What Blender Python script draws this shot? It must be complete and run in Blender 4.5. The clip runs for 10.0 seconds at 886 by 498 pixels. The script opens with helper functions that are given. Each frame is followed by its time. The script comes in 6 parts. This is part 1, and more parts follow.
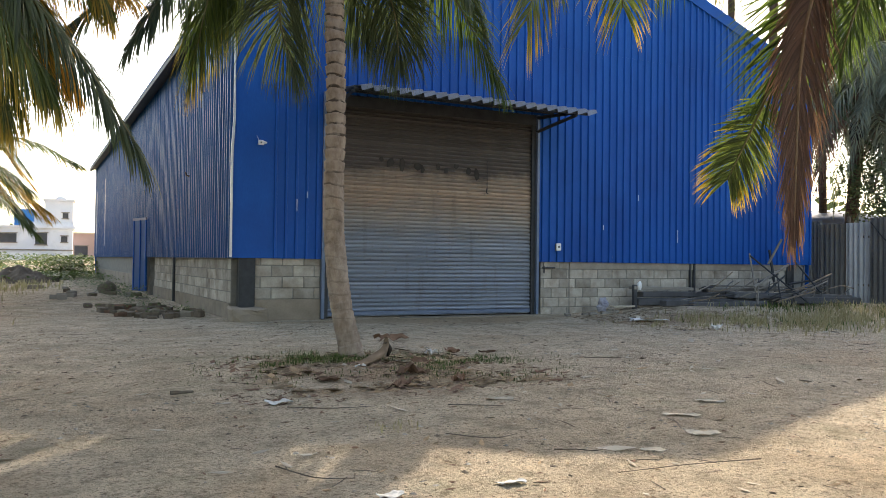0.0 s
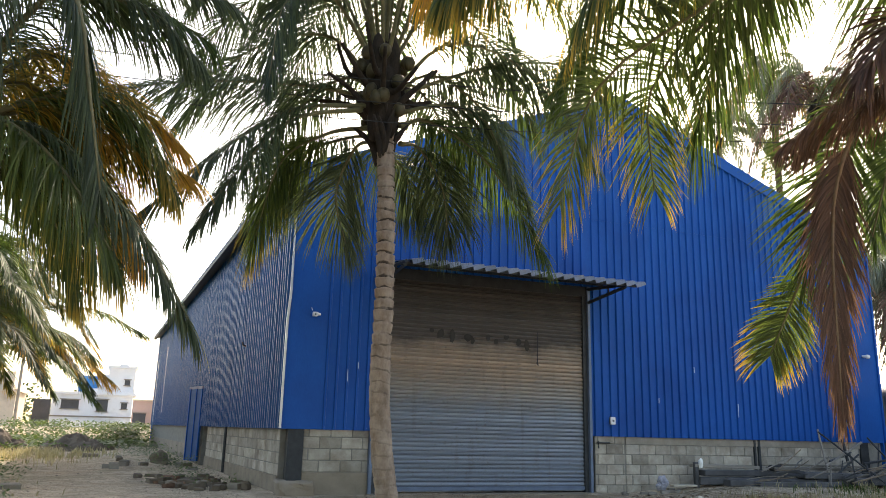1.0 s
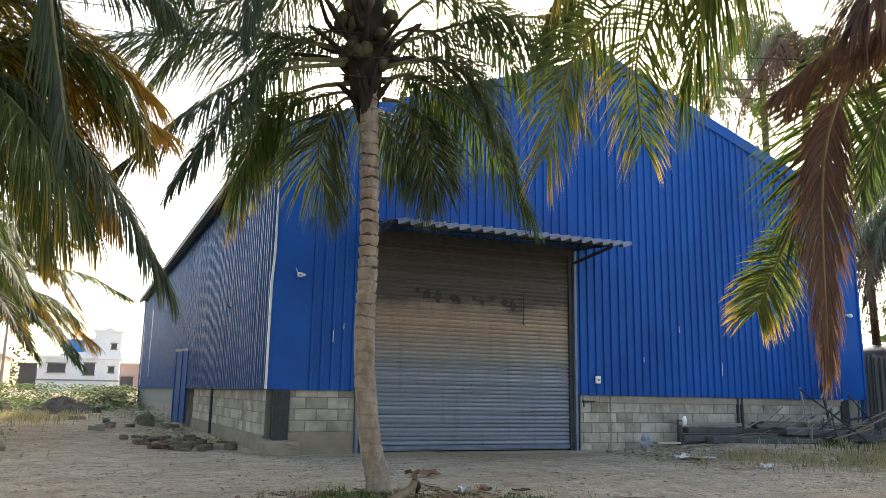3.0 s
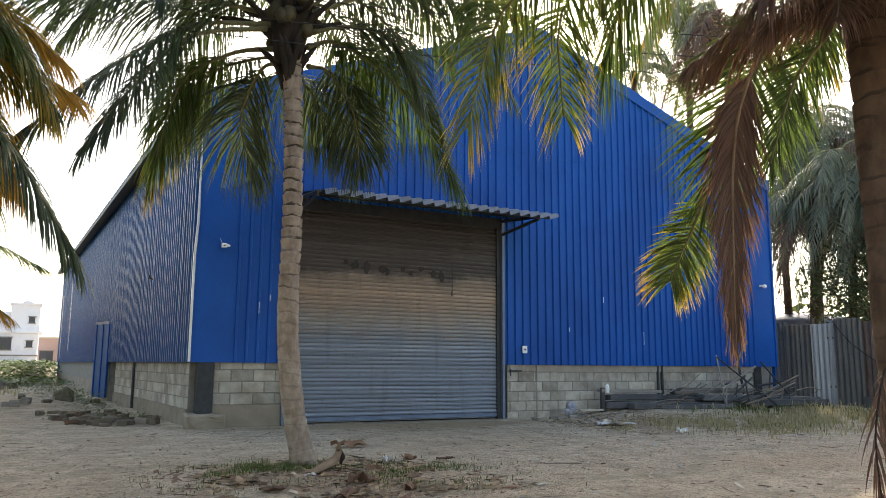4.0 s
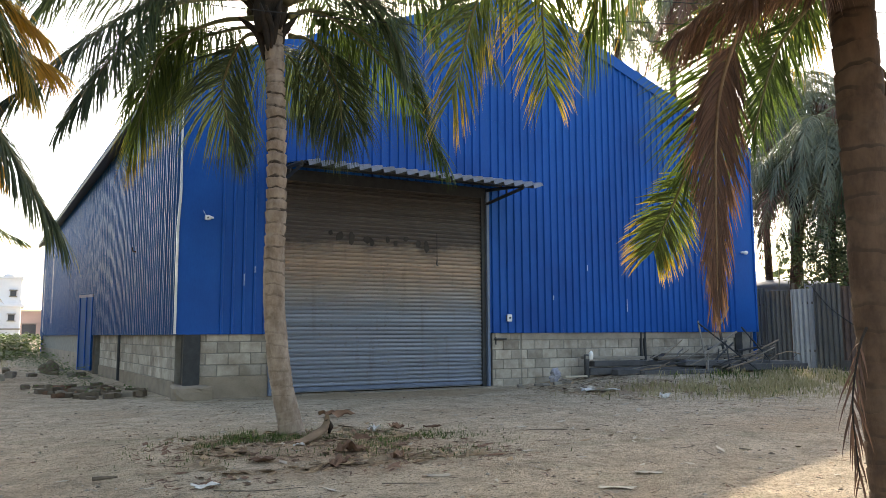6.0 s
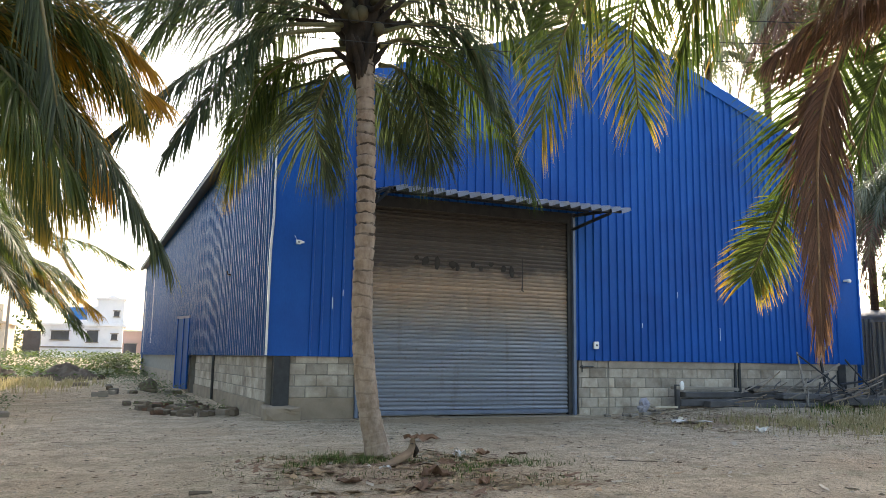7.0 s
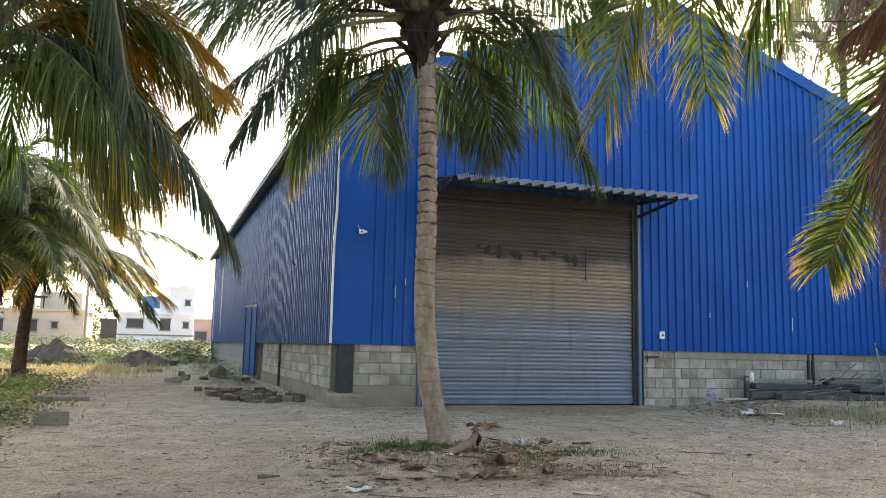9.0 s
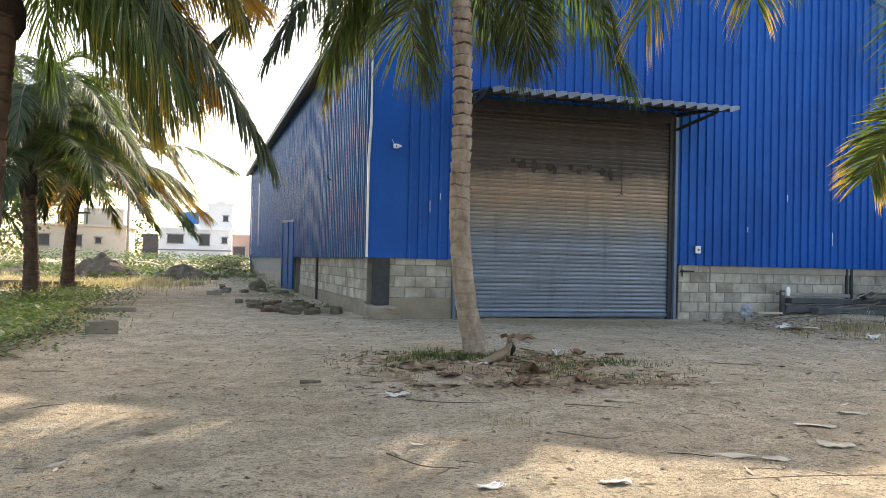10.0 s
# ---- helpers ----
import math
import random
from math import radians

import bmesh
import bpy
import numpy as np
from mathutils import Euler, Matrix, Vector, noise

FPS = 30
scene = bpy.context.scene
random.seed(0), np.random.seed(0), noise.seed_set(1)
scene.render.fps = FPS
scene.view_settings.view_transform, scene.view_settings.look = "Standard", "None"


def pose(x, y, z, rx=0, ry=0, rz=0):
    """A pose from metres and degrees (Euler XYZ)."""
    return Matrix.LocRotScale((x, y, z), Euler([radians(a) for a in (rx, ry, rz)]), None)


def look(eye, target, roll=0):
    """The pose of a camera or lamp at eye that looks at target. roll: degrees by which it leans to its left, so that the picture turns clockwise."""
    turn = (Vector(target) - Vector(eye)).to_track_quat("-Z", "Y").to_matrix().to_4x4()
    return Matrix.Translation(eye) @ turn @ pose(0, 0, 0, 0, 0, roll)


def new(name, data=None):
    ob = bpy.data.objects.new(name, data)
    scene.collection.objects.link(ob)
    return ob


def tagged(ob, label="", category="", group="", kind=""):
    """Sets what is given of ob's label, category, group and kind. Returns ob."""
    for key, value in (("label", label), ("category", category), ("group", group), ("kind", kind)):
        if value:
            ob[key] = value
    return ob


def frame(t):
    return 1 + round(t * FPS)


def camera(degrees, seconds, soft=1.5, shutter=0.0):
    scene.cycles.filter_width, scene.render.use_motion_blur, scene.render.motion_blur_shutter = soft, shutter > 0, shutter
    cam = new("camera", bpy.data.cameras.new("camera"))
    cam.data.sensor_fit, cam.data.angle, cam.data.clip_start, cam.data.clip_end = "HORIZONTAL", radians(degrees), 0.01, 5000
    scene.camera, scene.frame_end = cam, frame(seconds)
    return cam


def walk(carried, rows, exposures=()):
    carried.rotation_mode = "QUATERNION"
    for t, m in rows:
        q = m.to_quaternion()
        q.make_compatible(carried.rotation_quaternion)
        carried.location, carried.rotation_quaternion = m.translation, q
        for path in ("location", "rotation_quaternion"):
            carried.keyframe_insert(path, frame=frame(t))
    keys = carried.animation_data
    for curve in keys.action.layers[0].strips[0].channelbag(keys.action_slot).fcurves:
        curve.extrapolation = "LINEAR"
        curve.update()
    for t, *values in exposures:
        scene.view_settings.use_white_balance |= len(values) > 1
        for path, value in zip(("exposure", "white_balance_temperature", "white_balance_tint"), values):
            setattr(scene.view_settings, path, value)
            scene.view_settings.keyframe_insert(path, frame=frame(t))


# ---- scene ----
cam = camera(60.2, 10.0, soft=0.85)
PATH = [
    (0, (0.11, 0.783, 1.127), (0.97, 2.588, 1.16), 0.7),
    (0.4, (0.164, 0.693, 1.133), (0.882, 2.544, 1.373), 1.2),
    (0.5, (0.15, 0.63, 1.137), (0.859, 2.48, 1.411), 1.5),
    (1, (0.165, 0.594, 1.165), (0.863, 2.41, 1.63), 1.4),
    (1.5, (0.213, 0.697, 1.166), (0.916, 2.499, 1.67), 1.3),
    (2, (0.217, 0.695, 1.162), (0.93, 2.488, 1.686), 1.1),
    (2.5, (0.237, 0.656, 1.135), (0.957, 2.458, 1.621), 0.9),
    (2.7, (0.226, 0.711, 1.132), (0.955, 2.523, 1.561), 0.9),
    (3.8, (0.311, 0.677, 1.126), (1.122, 2.477, 1.444), 0.7),
    (4, (0.332, 0.694, 1.125), (1.235, 2.453, 1.426), 0.4),
    (4.5, (0.371, 0.708, 1.125), (1.375, 2.417, 1.391), -0.2),
    (5, (0.365, 0.701, 1.123), (1.388, 2.402, 1.362), -0.4),
    (5.5, (0.355, 0.695, 1.121), (1.386, 2.396, 1.337), -0.6),
    (6, (0.307, 0.676, 1.144), (1.252, 2.425, 1.364), -0.3),
    (6.2, (0.292, 0.665, 1.156), (1.145, 2.459, 1.39), 0.1),
    (7.5, (0.276, 0.694, 1.118), (0.988, 2.539, 1.415), 0.9),
    (8, (0.27, 0.672, 1.123), (0.906, 2.546, 1.412), 1.1),
    (8.5, (0.276, 0.661, 1.132), (0.886, 2.546, 1.403), 1.2),
    (9, (0.28, 0.696, 1.121), (0.873, 2.589, 1.377), 1.2),
    (9.5, (0.274, 0.652, 1.122), (0.855, 2.552, 1.35), 1.1),
    (10, (0.26, 0.668, 1.089), (0.777, 2.6, 1.124), 1.3),
]
walk(cam, [(t, look(eye, target, roll)) for t, eye, target, roll in PATH], exposures=[(0.0, 1.76, 7700, 10), (1.0, 1.81, 7700, 10), (1.5, 1.94, 7700, 10), (2.5, 1.90, 7700, 10), (4.5, 1.80, 7700, 10), (5.5, 1.83, 7700, 10), (7.5, 2.00, 7700, 10), (10.0, 2.09, 7700, 10)])

# ---- light ----
SUN_AZ, SUN_EL = radians(32.0), radians(35.5)
world = bpy.data.worlds.new("hazy_sky")
scene.world = world
world.use_nodes = True
wn = world.node_tree
sky = wn.nodes.new("ShaderNodeTexSky")
sky.sky_type = "NISHITA"
sky.sun_disc = False
sky.sun_elevation, sky.sun_rotation = SUN_EL, SUN_AZ
sky.air_density, sky.dust_density, sky.ozone_density = 1.0, 2.2, 1.0
wn.links.new(sky.outputs[0], wn.nodes["Background"].inputs[0])
wn.nodes["Background"].inputs[1].default_value = 0.15
sun = new("sun", bpy.data.lights.new("sun", "SUN"))
sun.data.energy, sun.data.angle, sun.data.color = 1.9, radians(0.6), (1.0, 0.945, 0.86)
to_sun = Vector((math.sin(SUN_AZ) * math.cos(SUN_EL), math.cos(SUN_AZ) * math.cos(SUN_EL), math.sin(SUN_EL)))
sun.rotation_euler = to_sun.to_track_quat("Z", "Y").to_euler()

# ---- materials ----
def nodes_of(name):
    m = bpy.data.materials.new(name)
    m.use_nodes = True
    return m, m.node_tree, m.node_tree.nodes["Principled BSDF"]


def tex_noise(nt, vec, scale, detail=4.0, rough=0.6, stretch=None):
    if stretch:
        mp = nt.nodes.new("ShaderNodeMapping")
        mp.inputs["Scale"].default_value = stretch
        nt.links.new(vec, mp.inputs["Vector"])
        vec = mp.outputs[0]
    n = nt.nodes.new("ShaderNodeTexNoise")
    n.inputs["Scale"].default_value, n.inputs["Detail"].default_value, n.inputs["Roughness"].default_value = scale, detail, rough
    nt.links.new(vec, n.inputs["Vector"])
    return n.outputs["Fac"]


def ramp(nt, fac, stops):
    r = nt.nodes.new("ShaderNodeValToRGB")
    while len(r.color_ramp.elements) < len(stops):
        r.color_ramp.elements.new(0.5)
    for e, (p, c) in zip(r.color_ramp.elements, stops):
        e.position, e.color = p, (*c, 1) if len(c) == 3 else c
    nt.links.new(fac, r.inputs[0])
    return r.outputs[0]


def mix(nt, fac, a, b, mode="MIX"):
    n = nt.nodes.new("ShaderNodeMix")
    n.data_type, n.blend_type = "RGBA", mode
    for sock, v in ((n.inputs[0], fac), (n.inputs[6], a), (n.inputs[7], b)):
        if isinstance(v, bpy.types.NodeSocket):
            nt.links.new(v, sock)
        elif isinstance(v, (int, float)):
            sock.default_value = v
        else:
            sock.default_value = (*v, 1)
    return n.outputs[2]


def math_node(nt, op, a, b=0.0):
    n = nt.nodes.new("ShaderNodeMath")
    n.operation = op
    for sock, v in ((n.inputs[0], a), (n.inputs[1], b)):
        if isinstance(v, bpy.types.NodeSocket):
            nt.links.new(v, sock)
        else:
            sock.default_value = v
    return n.outputs[0]


def place(nt):
    return nt.nodes.new("ShaderNodeNewGeometry").outputs["Position"]


def relief(nt, bsdf, height, strength, distance=0.01):
    b = nt.nodes.new("ShaderNodeBump")
    b.inputs["Strength"].default_value, b.inputs["Distance"].default_value = strength, distance
    nt.links.new(height, b.inputs["Height"])
    nt.links.new(b.outputs[0], bsdf.inputs["Normal"])


def surface(name, dark, light, scale=3.0, grain=60.0, rough=0.8, bump=0.4, metal=0.0, stain=None, stain_at=(0.55, 0.75), stain_scale=0.7,
            stretch=None, island=0.0, distance=0.006, spec=0.3):
    """Two scales of variation between two colours, optional stains, fine relief, variation from piece to piece."""
    m, nt, b = nodes_of(name)
    p = place(nt)
    n1, n2 = tex_noise(nt, p, scale, 5, 0.6, stretch), tex_noise(nt, p, grain, 3, 0.7, stretch)
    f = math_node(nt, "ADD", math_node(nt, "MULTIPLY", n1, 0.65), math_node(nt, "MULTIPLY", n2, 0.35))
    c = ramp(nt, f, [(0.33, dark), (0.67, light)])
    if stain:
        s = tex_noise(nt, p, stain_scale, 6, 0.65)
        k = ramp(nt, s, [(stain_at[0], (0, 0, 0)), (stain_at[1], (1, 1, 1))])
        c = mix(nt, k, c, stain)
    if island:
        o = nt.nodes.new("ShaderNodeObjectInfo").outputs["Random"]
        g = nt.nodes.new("ShaderNodeNewGeometry").outputs["Random Per Island"]
        r = math_node(nt, "FRACT", math_node(nt, "ADD", o, g))
        v = math_node(nt, "ADD", math_node(nt, "MULTIPLY", r, 2 * island), 1 - island)
        c = mix(nt, 1.0, c, v, "MULTIPLY")
    nt.links.new(c, b.inputs["Base Color"])
    b.inputs["Metallic"].default_value, b.inputs["Specular IOR Level"].default_value = metal, spec
    nt.links.new(math_node(nt, "ADD", math_node(nt, "MULTIPLY", n2, 0.2), rough - 0.1), b.inputs["Roughness"])
    relief(nt, b, f, bump, distance)
    return m


def leaf_material(name, dark, light, tip, reach, old=(0.25, 0.16, 0.06), translucent=0.45):
    """u runs along the frond, v along the leaflet; tips dry out towards v = 1, more so at the frond's end."""
    m, nt, b = nodes_of(name)
    p = place(nt)
    uv = nt.nodes.new("ShaderNodeUVMap").outputs[0]
    sep = nt.nodes.new("ShaderNodeSeparateXYZ")
    nt.links.new(uv, sep.inputs[0])
    isl = nt.nodes.new("ShaderNodeNewGeometry").outputs["Random Per Island"]
    n = tex_noise(nt, p, 2.2, 3)
    c = ramp(nt, math_node(nt, "ADD", math_node(nt, "MULTIPLY", n, 0.6), math_node(nt, "MULTIPLY", isl, 0.4)), [(0.3, dark), (0.72, light)])
    dry = math_node(nt, "ADD", math_node(nt, "ADD", math_node(nt, "MULTIPLY", sep.outputs[1], 0.55), math_node(nt, "MULTIPLY", sep.outputs[0], 0.45)),
                    math_node(nt, "ADD", math_node(nt, "MULTIPLY", n, 0.5), math_node(nt, "MULTIPLY", isl, 0.2)))
    k = ramp(nt, math_node(nt, "MULTIPLY", dry, 0.6), [(reach, (0, 0, 0)), (min(reach + 0.16, 1.0), (1, 1, 1))])
    c = mix(nt, k, c, tip)
    k2 = ramp(nt, math_node(nt, "MULTIPLY", dry, 0.6), [(min(reach + 0.2, 0.98), (0, 0, 0)), (min(reach + 0.3, 1.0), (1, 1, 1))])
    c = mix(nt, k2, c, old)
    nt.links.new(c, b.inputs["Base Color"])
    b.inputs["Roughness"].default_value, b.inputs["Specular IOR Level"].default_value = 0.5, 0.28
    t = nt.nodes.new("ShaderNodeBsdfTranslucent")
    nt.links.new(mix(nt, 1.0, c, (1.5, 1.5, 1.1), "MULTIPLY"), t.inputs[0])
    ms = nt.nodes.new("ShaderNodeMixShader")
    ms.inputs[0].default_value = translucent
    nt.links.new(b.outputs[0], ms.inputs[1])
    nt.links.new(t.outputs[0], ms.inputs[2])
    nt.links.new(ms.outputs[0], nt.nodes["Material Output"].inputs[0])
    return m


def ground_material():
    m, nt, b = nodes_of("sandy_dirt")
    p = place(nt)
    big, mid, fine, grit = tex_noise(nt, p, 0.22, 5, 0.6), tex_noise(nt, p, 1.7, 6, 0.65), tex_noise(nt, p, 26, 4, 0.7), tex_noise(nt, p, 140, 2, 0.6)
    c = ramp(nt, mid, [(0.32, (0.37, 0.305, 0.235)), (0.5, (0.49, 0.42, 0.33)), (0.68, (0.60, 0.525, 0.425))])
    c = mix(nt, ramp(nt, big, [(0.52, (0, 0, 0)), (0.68, (0.8, 0.8, 0.8))]), c, (0.45, 0.335, 0.235))
    c = mix(nt, ramp(nt, fine, [(0.54, (0, 0, 0)), (0.66, (0.9, 0.9, 0.9))]), c, (0.15, 0.115, 0.08))
    c = mix(nt, ramp(nt, tex_noise(nt, p, 9, 6, 0.8), [(0.53, (0, 0, 0)), (0.66, (0.85, 0.85, 0.85))]), c, (0.22, 0.185, 0.135))
    c = mix(nt, ramp(nt, tex_noise(nt, p, 60, 3, 0.7), [(0.55, (0, 0, 0)), (0.64, (0.95, 0.95, 0.95))]), c, (0.12, 0.094, 0.068))
    c = mix(nt, ramp(nt, grit, [(0.56, (0, 0, 0)), (0.75, (0.7, 0.7, 0.7))]), c, (0.66, 0.6, 0.5))
    c = mix(nt, ramp(nt, tex_noise(nt, p, 0.75, 4), [(0.6, (0, 0, 0)), (0.74, (0.5, 0.5, 0.5))]), c, (0.27, 0.275, 0.185))
    # reddish humus under the palm and beside the scrap pile
    for cx, cy, sx, sy in ((2.9, 7.9, 1.7, 1.35), (10.9, 12.5, 1.9, 0.9)):
        mp = nt.nodes.new("ShaderNodeMapping")
        mp.inputs["Location"].default_value, mp.inputs["Scale"].default_value = (-cx / sx, -cy / sy, 0), (1 / sx, 1 / sy, 0)
        nt.links.new(p, mp.inputs["Vector"])
        ln = nt.nodes.new("ShaderNodeVectorMath")
        ln.operation = "LENGTH"
        nt.links.new(mp.outputs[0], ln.inputs[0])
        edge = math_node(nt, "ADD", ln.outputs["Value"], math_node(nt, "MULTIPLY", math_node(nt, "SUBTRACT", mid, 0.5), 1.8))
        c = mix(nt, ramp(nt, edge, [(0.3, (0.62, 0.62, 0.62)), (1.1, (0, 0, 0))]), c, mix(nt, ramp(nt, fine, [(0.4, (0, 0, 0)), (0.6, (1, 1, 1))]), (0.34, 0.225, 0.155), (0.18, 0.12, 0.082)))
    c = mix(nt, ramp(nt, tex_noise(nt, p, 3.6, 8, 0.78), [(0.50, (0, 0, 0)), (0.66, (0.75, 0.75, 0.75))]), c, (0.20, 0.17, 0.125))
    c = mix(nt, ramp(nt, tex_noise(nt, p, 0.5, 7, 0.7, (0.35, 1.6, 1)), [(0.54, (0, 0, 0)), (0.68, (0.6, 0.6, 0.6))]), c, (0.25, 0.23, 0.16))
    sp = nt.nodes.new("ShaderNodeSeparateXYZ")
    nt.links.new(p, sp.inputs[0])
    strip = math_node(nt, "ADD", math_node(nt, "MULTIPLY", math_node(nt, "ABSOLUTE", math_node(nt, "SUBTRACT", sp.outputs[1], 14.2)), 0.8), math_node(nt, "ABSOLUTE", math_node(nt, "MULTIPLY", math_node(nt, "SUBTRACT", sp.outputs[0], 6.6), 0.22)))
    strip = math_node(nt, "ADD", strip, math_node(nt, "SUBTRACT", mid, 0.5))
    c = mix(nt, ramp(nt, strip, [(0.55, (0.75, 0.75, 0.75)), (0.95, (0, 0, 0))]), c, mix(nt, ramp(nt, fine, [(0.4, (0, 0, 0)), (0.6, (1, 1, 1))]), (0.36, 0.285, 0.205), (0.29, 0.225, 0.16)))
    c = mix(nt, 1.0, c, (1.40, 1.33, 1.225), "MULTIPLY")
    nt.links.new(c, b.inputs["Base Color"])
    b.inputs["Roughness"].default_value, b.inputs["Specular IOR Level"].default_value = 0.95, 0.15
    h = math_node(nt, "ADD", math_node(nt, "MULTIPLY", fine, 0.7), math_node(nt, "ADD", math_node(nt, "MULTIPLY", grit, 0.3), mid))
    relief(nt, b, math_node(nt, "ADD", h, math_node(nt, "MULTIPLY", tex_noise(nt, p, 60, 4, 0.75), 0.55)), 1.0, 0.075)
    return m


def trunk_material(name, dark, light, pale, low_scars=0.25):
    m, nt, b = nodes_of(name)
    p = place(nt)
    sep = nt.nodes.new("ShaderNodeSeparateXYZ")
    nt.links.new(p, sep.inputs[0])
    wob = tex_noise(nt, p, 2.5, 3)
    ring = math_node(nt, "FRACT", math_node(nt, "ADD", math_node(nt, "MULTIPLY", sep.outputs[2], 7.2), math_node(nt, "MULTIPLY", wob, 1.5)))
    n = tex_noise(nt, p, 9, 5, 0.65, (1, 1, 0.5))
    c = ramp(nt, n, [(0.32, dark), (0.68, light)])
    rng_h = ramp(nt, math_node(nt, "MULTIPLY", sep.outputs[2], 0.2), [(0.30, (low_scars,) * 3), (0.48, (1, 1, 1))])
    scar = math_node(nt, "MULTIPLY", math_node(nt, "MULTIPLY", ramp(nt, ring, [(0.0, (1, 1, 1)), (0.13, (0.9, 0.9, 0.9)), (0.2, (0, 0, 0))]), ramp(nt, tex_noise(nt, p, 4, 3), [(0.40, (0, 0, 0)), (0.52, (1, 1, 1))])), rng_h)
    c = mix(nt, scar, c, (0.05, 0.036, 0.026))
    c = mix(nt, ramp(nt, tex_noise(nt, p, 3.2, 4), [(0.55, (0, 0, 0)), (0.7, (0.7, 0.7, 0.7))]), c, pale)
    nt.links.new(c, b.inputs["Base Color"])
    b.inputs["Roughness"].default_value, b.inputs["Specular IOR Level"].default_value = 0.9, 0.2
    relief(nt, b, math_node(nt, "ADD", tex_noise(nt, p, 45, 4, 0.7, (1, 1, 0.25)), math_node(nt, "MULTIPLY", ring, 0.5)), 0.6, 0.012)
    return m


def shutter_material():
    """Galvanised slats, a rust-tan band, a top coloured dark for soot and canopy shade."""
    m, nt, b = nodes_of("stained_shaded_galvanised_steel")
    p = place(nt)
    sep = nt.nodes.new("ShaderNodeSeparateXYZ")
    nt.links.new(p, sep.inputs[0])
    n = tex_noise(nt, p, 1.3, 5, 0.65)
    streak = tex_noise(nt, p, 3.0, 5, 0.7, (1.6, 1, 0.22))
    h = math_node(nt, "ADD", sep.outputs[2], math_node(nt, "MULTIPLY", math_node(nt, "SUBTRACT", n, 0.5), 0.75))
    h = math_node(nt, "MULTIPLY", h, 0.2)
    # upper stops darken towards the canopy: soot, plus its shade put into the colour
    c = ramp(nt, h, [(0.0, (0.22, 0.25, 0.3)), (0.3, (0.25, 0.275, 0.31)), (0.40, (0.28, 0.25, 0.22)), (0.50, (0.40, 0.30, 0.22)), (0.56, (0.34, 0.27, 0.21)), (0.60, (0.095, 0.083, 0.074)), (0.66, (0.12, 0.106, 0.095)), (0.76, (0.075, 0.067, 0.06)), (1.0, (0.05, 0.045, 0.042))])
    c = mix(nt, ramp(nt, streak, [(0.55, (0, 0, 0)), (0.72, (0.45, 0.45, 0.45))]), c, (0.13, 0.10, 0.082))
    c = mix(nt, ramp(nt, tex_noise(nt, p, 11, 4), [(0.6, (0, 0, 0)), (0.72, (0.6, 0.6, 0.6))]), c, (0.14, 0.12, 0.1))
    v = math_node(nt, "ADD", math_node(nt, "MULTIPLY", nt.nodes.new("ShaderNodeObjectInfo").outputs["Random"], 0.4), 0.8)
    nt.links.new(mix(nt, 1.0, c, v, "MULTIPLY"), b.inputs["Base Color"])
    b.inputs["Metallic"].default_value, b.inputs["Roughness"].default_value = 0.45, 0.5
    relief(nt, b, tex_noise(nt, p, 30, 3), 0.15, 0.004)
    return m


GROUND = ground_material()
BLUE = surface("blue_painted_sheet", (0.003, 0.064, 0.275), (0.006, 0.096, 0.38), 0.8, 40, 0.45, 0.03, stain=(0.006, 0.055, 0.24), stain_at=(0.5, 0.8), stain_scale=0.5, spec=0.14, stretch=(1, 1, 0.3))
# side wall and door: darker copy of BLUE with that side's shade in it
BLUE_SIDE = surface("shaded_side_blue_sheet", (0.008, 0.054, 0.16), (0.014, 0.085, 0.245), 1.5, 40, 0.42, 0.02, stain=(0.008, 0.045, 0.15), stain_scale=2.0, spec=0.2, stretch=(4, 4, 0.05))
FLASHING = surface("bright_galvanised_flashing", (0.5, 0.52, 0.54), (0.7, 0.72, 0.74), 4, 60, 0.4, 0.1, metal=0.3)
BLOCK = surface("grey_concrete_block", (0.29, 0.255, 0.21), (0.46, 0.415, 0.35), 6, 90, 0.92, 1.0, island=0.26, stain=(0.22, 0.18, 0.14), stain_at=(0.46, 0.68), stain_scale=1.9, distance=0.012)
MORTAR = surface("dull_mortar", (0.15, 0.14, 0.12), (0.25, 0.235, 0.205), 6, 80, 0.95, 0.6)
PLASTER = surface("weathered_cement_render", (0.18, 0.145, 0.108), (0.31, 0.255, 0.195), 2, 70, 0.93, 0.5, stain=(0.16, 0.14, 0.11), stain_scale=1.4)
CONCRETE = surface("rough_concrete", (0.22, 0.19, 0.155), (0.34, 0.30, 0.25), 4, 60, 0.93, 0.7, stain=(0.19, 0.16, 0.13))
STEEL = surface("dark_painted_steel", (0.022, 0.025, 0.028), (0.055, 0.058, 0.062), 5, 60, 0.55, 0.15, metal=0.2)
BLUE_STEEL = surface("blue_grey_steel_channel", (0.09, 0.12, 0.18), (0.15, 0.19, 0.27), 4, 60, 0.45, 0.15, metal=0.2)
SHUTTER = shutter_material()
CANOPY = surface("pale_blue_grey_sheet", (0.12, 0.145, 0.20), (0.22, 0.25, 0.32), 2, 50, 0.42, 0.1, stain=(0.16, 0.15, 0.14), stain_scale=2.2)
ZINC = surface("weathered_corrugated_zinc", (0.085, 0.083, 0.078), (0.185, 0.18, 0.17), 1.5, 50, 0.55, 0.2, metal=0.25, island=0.3, stain=(0.2, 0.15, 0.11), stain_scale=0.8, stretch=(1, 1, 0.3))
ZINC_NEW = surface("pale_corrugated_zinc", (0.27, 0.28, 0.285), (0.38, 0.39, 0.395), 2, 50, 0.45, 0.15, metal=0.3)
